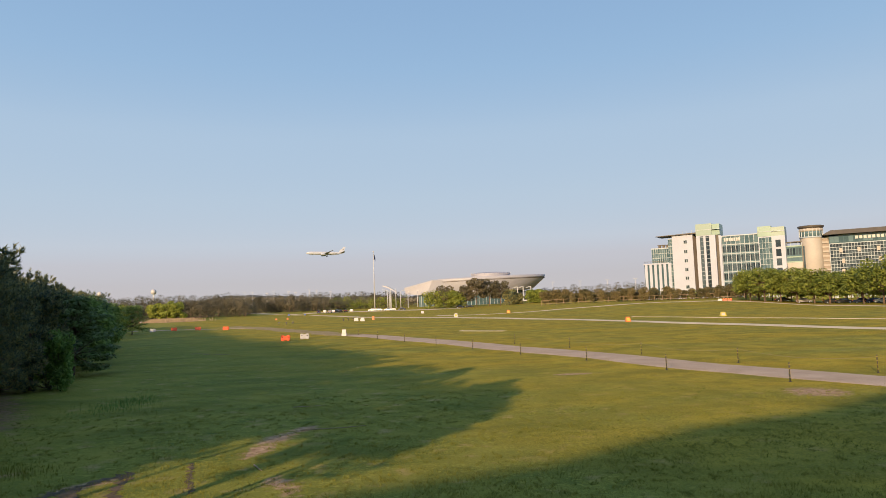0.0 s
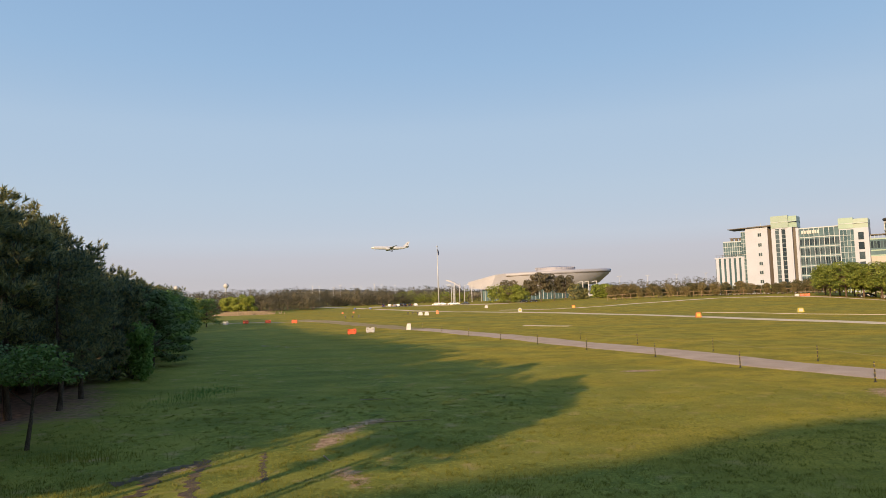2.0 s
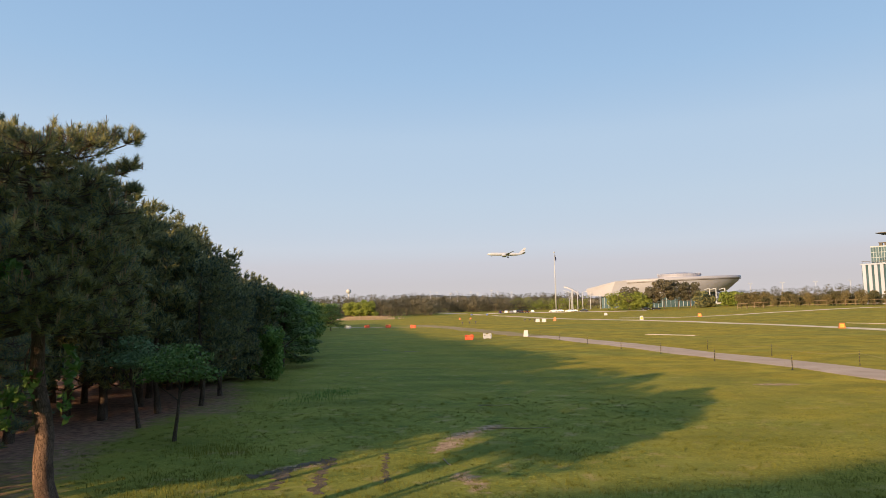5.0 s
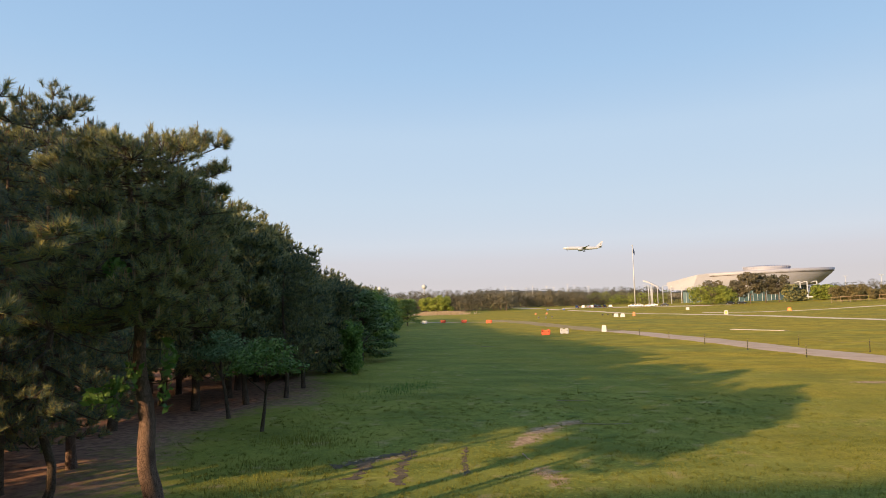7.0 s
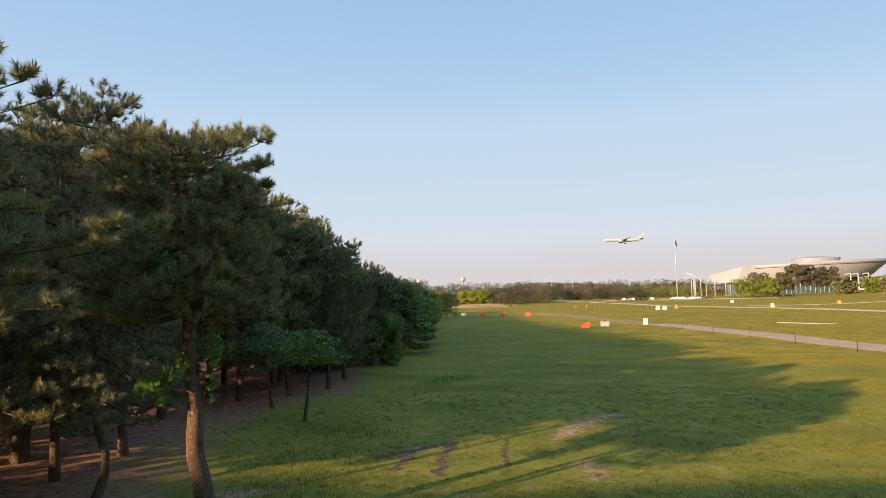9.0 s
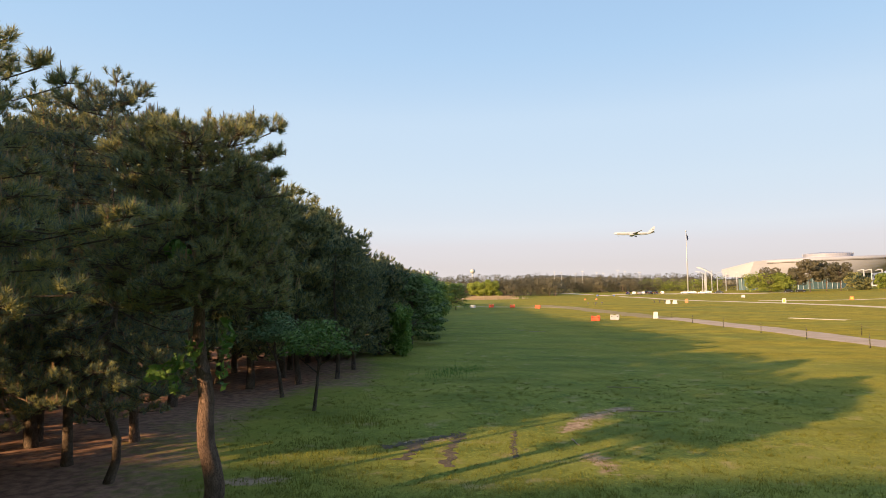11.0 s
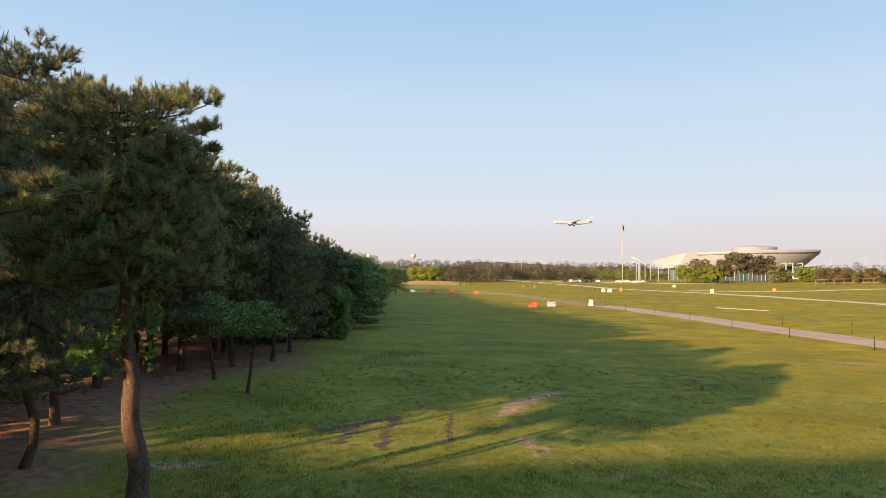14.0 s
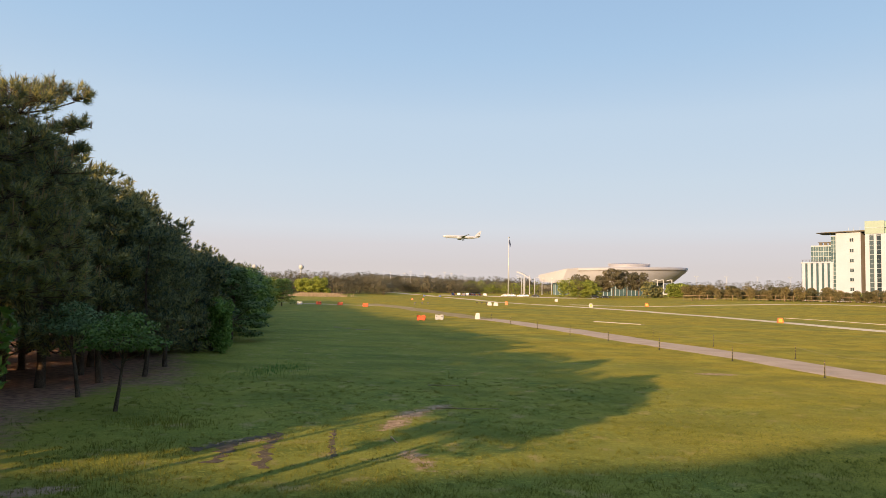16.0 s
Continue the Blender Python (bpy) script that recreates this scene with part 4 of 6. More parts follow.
# broadleaf trees along the edge of the wood
rng = np.random.default_rng(8)
broad_tree("young_tree", 5, turn_yaw(-17.6, 23.5), "young broadleaf tree with a flat layered crown", [((0.2, 0, 2.75), (1.5, 1.3, 0.42)), ((-0.7, 0.3, 3.1), (1.1, 1.0, 0.34)), ((0.8, -0.2, 3.3), (1.0, 0.9, 0.33)), ((0.1, 0.2, 3.6), (0.8, 0.8, 0.28)), ((-1.2, 0, 2.5), (0.7, 0.7, 0.25)), ((1.4, 0.2, 2.6), (0.7, 0.7, 0.25))],
           2300, 0.14, "leaf", 0.17, 3.6, "young trees at the wood", flat=1.2, lean=(0.25, 0))
broad_tree("young_tree", 6, turn_yaw(-21.4, 26.1), "young broadleaf tree with bluish green layered crown", [((-0.4, 0, 3.0), (1.7, 1.3, 0.4)), ((-1.6, 0.3, 3.2), (1.2, 1.0, 0.34)), ((0.7, -0.2, 3.4), (1.1, 0.9, 0.33)), ((-0.5, 0.2, 3.8), (1.0, 0.8, 0.3))],
           2300, 0.14, "leaf_blue", 0.2, 3.9, "young trees at the wood", flat=1.2, lean=(-0.5, 0))


def climbing_vine(m):
    """A broad-leaved climber on the near pine: a stem that winds up the trunk and sprays of large leaves."""
    rng = np.random.default_rng(7)
    t = thing("climbing_vine", m, "bright green climbing vine on the pine trunk", "vine")
    part("stem", Soup().tube([(0.2 * math.cos(i * 0.9) - 0.02 * i, 0.2 * math.sin(i * 0.9), 0.38 * i) for i in range(6, 17)], [0.022 - 0.0009 * i for i in range(6, 17)], 6), "bark_dark", t, smooth=True)
    spots = []
    for c, r, k in (((-0.55, -0.2, 3.55), (0.32, 0.3, 0.22), 60), ((-1.0, -0.1, 3.32), (0.26, 0.25, 0.2), 48), ((-0.25, -0.1, 3.85), (0.2, 0.25, 0.2), 30), ((0.38, 0.1, 4.0), (0.16, 0.3, 0.5), 60), ((0.3, 0.0, 3.3), (0.14, 0.2, 0.35), 26), ((-0.62, -1.1, 5.8), (0.24, 0.22, 0.3), 60), ((-0.7, -0.1, 3.1), (0.14, 0.2, 0.2), 22)):
        part("spray_stem", Soup().tube([(-0.1, 0.0, c[2] + 0.25), (c[0] * 0.6, c[1] * 0.6, c[2] + 0.22), c], [0.014, 0.010, 0.005], 5), "bark_dark", t)
        spots.append(in_blob(rng, k, c, r, 0.3))
    part("leaves", cloud_mesh("leaves", leaf_cloud(rng, np.concatenate(spots), 0.17, 0.1), 4), "leaf_vine", t, "glossy bright green leaves")


climbing_vine(turn_yaw(-11.1, 10.9, 45.6))
pine_tree(9, turn_yaw(-27.6, 45.6, 30), "dark bushy pine with branches down to the grass", "edge trees", height=6.5, base=0.4, spread=2.9, limbs=40, clumps=5, clump=0.6, twigs=6, needles=16, length=0.34, width=0.075, girth=0.3, inner=0.2, flat=2.0, shoots=0.35)
broad_tree("evergreen_tree", 10, turn_yaw(-29.6, 41.8), "dark evergreen tree with branches down to the grass", round_blobs(rng, 36, 6.4, 0.4, 3.0, 9, 0.62), 7000, 0.34, "needle_far", 0.3, 6.2, "edge trees", hollow=0.3, flat=1.0)
hang = np.random.default_rng(31)
broad_tree("leafy_shrub", 12, turn_yaw(-25.7, 45.4, -30), "bright green shrub with drooping leafy shoots", [((hang.uniform(-2.2, 1.9) * (1 - z / 6), hang.uniform(-0.5, 0.5), z), (0.36, 0.34, 0.62)) for z in np.linspace(0.5, 3.5, 26)],
           3600, 0.2, "leaf_vine", 0.1, 3.2, "edge trees", flat=-0.2, hollow=0.4)
tier = np.random.default_rng(32)
for seed, x, y, h, sp, mat in ((51, -29.9, 55.0, 6.6, 2.9, "leaf_dark"), (52, -68.5, 149.5, 6.6, 4.2, "leaf"), (53, -33.5, 60.0, 7.0, 3.0, "leaf_dark")):
    flats = []
    for k in range(30):
        q = (k + tier.uniform(0, 1)) / 30
        a, far = k * 2.4, sp * math.sqrt(max(0.05, 1 - (1.25 * q - 0.2) ** 2)) * tier.uniform(0.35, 0.85)
        flats.append(((far * math.cos(a), far * math.sin(a), h * (0.1 + 0.86 * q)), (sp * tier.uniform(0.32, 0.48), sp * tier.uniform(0.32, 0.48), 0.2 + 0.03 * sp)))
    broad_tree("layered_tree", seed, turn_yaw(x, y), "tree with broad level tiers of dense leaves", flats, 6000, 0.26, mat, 0.25, h, "edge trees", flat=1.6, hollow=0.2)
for i, (x, y, h, sp, mat) in enumerate(((-35.5, 66, 7.0, 3.6, "leaf"), (-41, 77, 7.6, 3.8, "leaf_blue"), (-47, 92, 7.0, 3.8, "leaf"), (-55, 108, 6.8, 3.8, "leaf_blue"),
                                     (-64, 128, 6.6, 3.8, "leaf"), (-73, 146, 6.6, 3.8, "leaf"), (-81, 166, 6.8, 4.2, "leaf_light"), (-90, 188, 7.4, 4.6, "leaf_light"))):
    broad_tree("edge_tree", 30 + i, turn_yaw(x, y), "leafy tree with low layered branches at the wood's edge", round_blobs(rng, 34, h, 0.5, sp, 8, 0.65), 5500, 0.36, mat, 0.28, h, "edge trees", flat=1.1, hollow=0.3)

# ---------------------------------------------------------------- far woods
def far_wood(name, seed, spots, mat, label, cards=480, size=0.66):
    """A belt of far trees, too many to count: crowns of leaf clumps on short stems."""
    rng = np.random.default_rng(seed)
    cl, outs, stems = [], [], Soup()
    for x, y, h, w in spots:
        z = float(ground_z(x, y))
        for c in range(3):
            cx, cy, cz = x + rng.uniform(-0.4, 0.4) * w, y + rng.uniform(-0.4, 0.4) * w, z + h * (0.24 + 0.26 * c) * rng.uniform(0.92, 1.05)
            cl.append(in_blob(rng, cards // 3, (cx, cy, cz), (w * (0.66 - 0.13 * c), w * 0.5, h * 0.22), 0.72))
            outs.append(unit((cl[-1] - np.array((x, y, z + h * 0.4))) / np.array((w, w, h * 0.5))))
        stems.tube([(x, y, z - 0.2), (x, y, z + h * 0.5)], [0.22, 0.12], 5)
    ob = part(name, cloud_mesh(name, leaf_cloud(rng, np.concatenate(cl), size, 0.3, np.concatenate(outs), 1.6), 4), mat)
    tagged(ob, label, "woods", kind="stuff")
    st = part("tree_stems", stems, "bark_dark", ob)
    tagged(st, kind="stuff")


def polar(az, d):
    """A place by its bearing to the left of the first view and its distance."""
    return -d * math.sin(radians(az)), d * math.cos(radians(az))


rng = np.random.default_rng(21)
spots = []
for az in np.arange(4, 62, 0.42):
    for d, h in ((430, 10.5), (452, 12.0), (480, 13.0)) if az > 10 else ((505, 11.0), (520, 12.5), (540, 13.5)):
        x, y = polar(az + rng.uniform(-0.3, 0.3), d + rng.uniform(-9, 9) - (60 if 16 < az < 40 else 0))
        spots.append((x, y, h * rng.uniform(0.86, 1.05), rng.uniform(5.5, 8)))
far_wood("far_woods", 1, spots, "wood_far", "brownish green belt of mixed trees behind the lawn")
spots = [(*polar(az + rng.uniform(-0.2, 0.2), 452 + rng.uniform(-4, 4)), rng.uniform(6.0, 7.5), rng.uniform(5, 6.5)) for az in np.arange(8.2, 14.5, 0.45)]
far_wood("far_hedge", 2, spots, "wood_far", "low brown hedge of young trees beside the car park")
spots = [(*polar(az, 478 + rng.uniform(-10, 10)), rng.uniform(7, 9.5), rng.uniform(7, 9)) for az in np.arange(3.6, 9.2, 0.5)]
far_wood("far_grove", 3, spots, "leaf_row", "green grove behind the car park")
spots = [(*polar(az, 520 + rng.uniform(-20, 20)), rng.uniform(8.5, 11.5), rng.uniform(7, 10)) for az in np.arange(-26, 4, 0.42)]
far_wood("far_woods", 4, spots, "wood_far", "brownish trees on the horizon behind the hall")
rng = np.random.default_rng(3)
for i, (az, d, h, sp) in enumerate(((23.0, 335, 8.6, 4.4), (22.2, 332, 9.2, 4.4), (21.5, 330, 8.6, 4.2))):
    x, y = polar(az, d)
    broad_tree("round_tree", 70 + i, turn_yaw(x, y, 0, float(ground_z(x, y))), "yellow-green leafy tree beyond the dry reeds", round_blobs(rng, 12, h, 0.8, sp), 1600, 0.8, "leaf_light", 0.4, h, "trees by the reeds", hollow=0.7)
x, y = polar(21.9, 312)
rr = np.random.default_rng(9)
k = 2600
p = np.stack([rr.normal(0, 5.0, k), rr.normal(0, 4, k), np.zeros(k)], -1)
w = np.stack([np.full(k, 0.22), np.zeros(k), np.zeros(k)], -1)
tip = p + np.stack([rr.normal(0, 0.3, k), rr.normal(0, 0.3, k), rr.uniform(0.5, 1.8, k)], -1)
reeds = part("dry_reeds", cloud_mesh("dry_reeds", np.stack([p - w, p + w, tip], 1).reshape(-1, 3), 3), "straw")
reeds.matrix_basis = turn_yaw(x, y, 20.6)
tagged(reeds, "patch of dry straw-coloured reeds by the wood", "reeds", kind="stuff")

# low wooded ridge on the horizon
s = Soup()
rows = []
rng = np.random.default_rng(2)
for i in range(260):
    az = 75 - i * 0.5
    x, y = polar(az, 1500)
    h = 16 + 8 * math.sin(az * 0.13) + 5 * math.sin(az * 0.41 + 1) + rng.uniform(-1.5, 1.5)
    h *= 1.15 if az > 5 else 0.75
    x2, y2 = polar(az, 1900)
    rows.append([(x, y, 0.5), (x, y, h * 0.8), (x * 1.06, y * 1.06, h), (x2, y2, 0.5)])
s.add([q for r in rows for q in r], [(i * 4 + k, (i + 1) * 4 + k, (i + 1) * 4 + k + 1, i * 4 + k + 1) for i in range(len(rows) - 1) for k in range(3)])
tagged(part("backdrop", s, "ridge"), "low wooded ridge on the horizon", "ridge", kind="structure")


# ---------------------------------------------------------------- trees before the hall and the offices
rng = np.random.default_rng(14)
HALL = Matrix.Translation((450 * math.sin(radians(4)), 450 * math.cos(radians(4)), 0)) @ pose(0, 0, 0, 0, 0, -4)


def hall_place(u, back, z=None):
    p = HALL @ Vector((u, back, 0))
    return turn_yaw(p.x, p.y, -4, float(ground_z(p.x, p.y)) if z is None else z)


for i, (u, h, sp, mat) in enumerate(((-33, 10.0, 5.0, "leaf_row"), (-26, 9.6, 5.2, "leaf_row"), (-20, 9.2, 4.6, "leaf_row"), (-27, 12.5, 5.0, "wood_far"), (-15, 12.5, 4.4, "wood_far"), (-9, 16.5, 4.4, "wood_far"),
                                  (-2, 15.0, 4.6, "wood_far"), (4, 14.0, 4.2, "wood_far"), (9, 9.0, 3.6, "needle_far"), (14, 6.0, 2.4, "needle_far"), (22, 7.6, 3.6, "leaf_row"), (27, 7.2, 3.4, "leaf_row"))):
    broad_tree("park_tree", 90 + i, hall_place(u, -68 - 2 * (i % 3)), {"leaf_row": "fresh green leafy tree before the hall", "wood_far": "tall brown-green pine before the hall", "needle_far": "dark small evergreen before the hall"}[mat],
               round_blobs(rng, 15, h, h * (0.10 if mat == "leaf_row" else 0.2), sp * 1.25, 5 if mat != "wood_far" else 0), 2600, 0.8, mat, 0.5, h, "trees before the hall", hollow=0.65)

# row of broad green trees before the offices
rng = np.random.default_rng(25)
for i, (az, d, h, sp) in enumerate(((-24.0, 246, 10.4, 5.4), (-25.0, 238, 11.2, 5.4), (-26.1, 240, 10.8, 5.4), (-27.2, 234, 11.0, 5.4), (-28.3, 230, 10.6, 5.2), (-29.3, 226, 9.6, 4.8), (-31.4, 214, 10.0, 5.2),
                                 (-32.6, 206, 11.6, 5.8), (-34.0, 202, 12.4, 6.2), (-35.6, 200, 12.0, 6.0), (-24.6, 254, 10.6, 5.2), (-26.8, 250, 10.4, 5.2))):
    x, y = polar(az, d)
    broad_tree("avenue_tree", 110 + i, turn_yaw(x, y, 0, float(ground_z(x, y))), "broad green avenue tree with a layered crown", round_blobs(rng, 36, h, h * 0.16, sp * 1.1, 0, 0.7), 4800, 0.55, "leaf_row", 0.5, h, "avenue trees", flat=1.4, hollow=0.7)

for i in range(12):
    x, y = polar(-23.6 - i * 0.95 + rng.uniform(-0.2, 0.2), 262 - i * 3.5)
    ob = copy_thing(bpy.data.objects["avenue_tree" + (".%03d" % (i % 6 + 1))], Matrix())
    k = rng.uniform(0.8, 0.95)
    ob.matrix_basis = turn_yaw(x, y, rng.uniform(0, 360), float(ground_z(x, y))) @ Matrix.Diagonal((k, k, k, 1))
spots = [(*polar(az, 306 - (az + 15) * -1.2 if az < -24 else 312), rng.uniform(2.6, 4.2), rng.uniform(3.5, 5)) for az in np.arange(-38, -14, 0.35)]
far_wood("hedge", 5, spots, "leaf_row", "clipped green hedge at the foot of the offices", 60, 0.9)

# staked young trees and their rail
rng = np.random.default_rng(33)
thin = []
for i in range(5):
    blobs = [((rng.uniform(-1.1, 1.1), rng.uniform(-1.0, 1.0), z), (1.6, 1.6, 0.9)) for z in np.linspace(1.7, 5.6, 9)]
    az, d = -8.3 - i * 0.4, 300
    x, y = polar(az, d)
    thin.append(broad_tree("staked_tree", 140 + i, turn_yaw(x, y, 0, float(ground_z(x, y))), "thin brownish young tree tied to poles", blobs, 900, 0.62, "staked_leaf", 0.22, 6.0, "staked young trees"))
for i in range(5, 62):
    x, y = polar(-8.1 - i * 0.27 + rng.uniform(-0.15, 0.15), 300 + rng.uniform(-7, 7))
    k = rng.uniform(0.6, 0.95)
    ob = copy_thing(thin[i % 5], Matrix())
    ob.matrix_basis = turn_yaw(x, y, rng.uniform(0, 360), float(ground_z(x, y))) @ Matrix.Diagonal((k, k, k, 1))
rail = thing("timber_fence", Matrix(), "long timber rail that props the young trees", "fence")
ends = []
for i in range(29):
    x, y = polar(-8.0 - i * 0.6, 296)
    z = float(ground_z(x, y))
    ends.append((x, y, z))
    part("post", Soup().tube([(x, y, z - 0.1), (x, y, z + 2.3)], [0.09, 0.08], 6), "timber", rail)
for lift in (2.1, 0.7):
    for a, b in zip(ends, ends[1:]):
        part("rail", Soup().tube([(a[0], a[1], a[2] + lift), (b[0], b[1], b[2] + lift)], [0.07, 0.07], 6), "timber", rail)

# ---------------------------------------------------------------- exhibition hall
def ellipse(cx, cy, z_of, rx, ry, n=56):
    return [(cx + rx * math.cos(2 * math.pi * k / n), cy + ry * math.sin(2 * math.pi * k / n), z_of(cx + rx * math.cos(2 * math.pi * k / n))) for k in range(n)]


hall = thing("exhibition_hall", HALL @ Matrix.Translation((0, 30, 1.0)), "low saucer-shaped hall with pale metal shell", "hall")
C, RX, RY = -10.5, 47.0, 30.0
tilt = lambda x: 18.1 + (x + 10.5) * 0.018 - max(0.0, -36 - x) * 0.22  # noqa: E731
low = lambda x: 8.2 + (x + 10.5) * 0.055  # noqa: E731
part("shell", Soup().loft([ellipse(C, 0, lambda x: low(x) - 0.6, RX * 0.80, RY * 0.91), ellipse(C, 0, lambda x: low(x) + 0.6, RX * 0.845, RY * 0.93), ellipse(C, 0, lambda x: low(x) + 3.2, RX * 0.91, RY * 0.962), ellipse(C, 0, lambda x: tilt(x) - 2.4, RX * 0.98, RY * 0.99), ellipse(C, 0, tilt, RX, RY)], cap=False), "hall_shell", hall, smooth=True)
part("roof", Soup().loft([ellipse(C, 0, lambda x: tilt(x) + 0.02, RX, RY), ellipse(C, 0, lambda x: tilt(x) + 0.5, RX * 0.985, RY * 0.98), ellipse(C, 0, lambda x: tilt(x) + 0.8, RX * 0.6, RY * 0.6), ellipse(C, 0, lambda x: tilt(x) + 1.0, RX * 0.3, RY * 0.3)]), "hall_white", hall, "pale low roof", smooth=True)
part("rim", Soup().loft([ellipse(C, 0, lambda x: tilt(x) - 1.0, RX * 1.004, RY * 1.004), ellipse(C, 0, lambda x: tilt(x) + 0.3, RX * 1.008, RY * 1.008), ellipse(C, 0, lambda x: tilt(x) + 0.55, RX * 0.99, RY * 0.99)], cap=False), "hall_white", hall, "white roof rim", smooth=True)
# the shadow line under the rim is a dark band on the shell
part("groove", Soup().loft([ellipse(C, 0, lambda x: tilt(x) - 1.75, RX * 0.999, RY * 1.001), ellipse(C, 0, lambda x: tilt(x) - 1.45, RX * 1.002, RY * 1.003)], cap=False), "roof_dark", hall, "dark shadow gap under the rim", smooth=True)
part("drum", Soup().loft([ellipse(-1, 0, lambda x: 17.8, 13.2, 10), ellipse(-1, 0, lambda x: 21.6, 13.6, 10.4), ellipse(-1, 0, lambda x: 21.9, 12.6, 9.6), ellipse(-1, 0, lambda x: 22.6, 5, 4)]), "hall_white", hall, "white rooftop drum")
for k in range(26):
    a = math.pi + math.pi * k / 25
    x, y = -1 + 13.75 * math.cos(a), 10.5 * math.sin(a)
    part("drum_fin", Soup().box(x - 0.08, x + 0.08, y - 0.12, y + 0.12, 20.4, 22.1), "hall_white", hall)
part("wall", Soup().loft([ellipse(C, 0, lambda x: -1.0, RX * 0.66, RY * 0.80), ellipse(C, 0, lambda x: low(x) - 0.5, RX * 0.68, RY * 0.84)]), "glass", hall, "green glass wall")
for k in range(40):
    a = math.pi + math.pi * k / 39
    x, y = C + RX * 0.675 * math.cos(a), RY * 0.825 * math.sin(a) - 0.2
    part("mullion", Soup().box(x - 0.12, x + 0.12, y - 0.12, y + 0.12, -1.0, 8.0), "mullion", hall)
part("wing", Soup().loft([[(-58.5, -22, 9.0), (-44, -26, 7.6), (-30, -26, 8.6), (-30, 0, 8.6), (-56, 0, 9.0)], [(-59.5, -22, 13.2), (-40, -27, 17.6), (-26, -26, 18.0), (-26, 0, 18.0), (-58, 0, 13.6)]]), "hall_white", hall, "white wedge-shaped entrance roof")
part("wing_wall", Soup().loft([[(-50, -20, -1), (-42, -22, -1), (-30, -22, -1), (-30, -2, -1), (-50, -2, -1)], [(-50, -20, 9), (-42, -22, 8.4), (-30, -22, 8.6), (-30, -2, 8.6), (-50, -2, 9)]]), "glass", hall)
for x in (-48, -45.5, -43, -40.5, -38):
    part("mullion", Soup().box(x - 0.12, x + 0.12, -21.6 - (0.4 if x > -43 else 0), -21.3, -1, 7.6), "mullion", hall)
for x in (16.2, 19.8, 24.8):
    f = part("portal_frame", Soup().tube([(x, -33, -1), (x, -33, 10.6)], [0.38, 0.32], 8), "steel", hall, "white steel portal leg")
    part("portal_beam", Soup().tube([(x - 3.2, -33, 10.2), (x - 1, -33, 10.9), (x + 0.2, -33, 10.8)], [0.2, 0.3, 0.3], 6), "steel", f)
part("canopy_deck", Soup().box(13.5, 23.5, -34, -31, 1.6, 2.4, 0.15), "steel", hall)

# ---------------------------------------------------------------- office building
OFF = Matrix.Translation((324 * math.sin(radians(31)), 324 * math.cos(radians(31)), 0.0)) @ pose(0, 0, 0, 0, 0, -31)
office = thing("office_building", OFF, "large office complex with white piers, glass and green towers", "office")


def block(name, x0, x1, z0, z1, mat, y0=0.0, deep=14.0, label="", parent=None):
    return part(name, Soup().box(x0, x1, y0, y0 + deep, z0, z1), mat, parent or office, label)


pane_meshes = {}


def panes(x0, x1, z0, z1, cols, rows, mat, y, gap=0.16, sill=0.3, parent=None, name="window"):
    """Separate window panes in a regular grid, all on one shared mesh."""
    w, h = (x1 - x0) / cols, (z1 - z0) / rows
    key = (round(w, 2), round(h, 2), gap, sill, mat)
    if key not in pane_meshes:
        me = Soup().box(-w / 2 + gap, w / 2 - gap, -0.09, 0.09, -h / 2 + sill, h / 2 - sill).mesh(name)
        me.materials.append(M[mat])
        pane_meshes[key] = me
    for i in range(cols):
        for j in range(rows):
            ob = new(name, pane_meshes[key])
            ob.parent = parent or office
            ob.location = (x0 + (i + 0.5) * w, y, z0 + (j + 0.5) * h)


# low wing with white piers
block("low_wing", -84.9, -72.5, -2, 18.0, "glass", 1.0)
for k in range(6):
    x = -84.6 + k * 2.15
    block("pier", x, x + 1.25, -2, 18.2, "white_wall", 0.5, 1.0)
block("parapet", -85.1, -72.3, 18.0, 18.5, "white_wall", 0.4, 14.6)
for k in range(9):
    block("roof_railing", -84.6 + k * 1.4, -84.5 + k * 1.4, 18.5, 19.5, "roof_dark", 0.8, 0.1)
block("roof_railing", -84.8, -72.6, 19.4, 19.55, "roof_dark", 0.8, 0.1)
# glazed upper block
block("glass_block", -81.7, -72.8, 18.4, 25.8, "mullion", 3.0, 10)
panes(-81.7, -72.8, 18.8, 25.4, 9, 3, "glass", 2.95, 0.1, 0.12)
for x in (-78.9, -77.0, -75.2):
    block("roof_plant", x, x + 1.1, 25.8, 27.0, "roof_dark", 5, 1.2)
block("roof_railing", -79.2, -73.6, 27.0, 27.3, "roof_dark", 4.8, 1.6)
# glazed stair beside the white block
block("glass_stair", -73.4, -70.6, -2, 29.6, "mullion", 0.8, 12)
panes(-73.4, -70.6, 6, 29.4, 3, 14, "glass", 0.75, 0.08, 0.1)
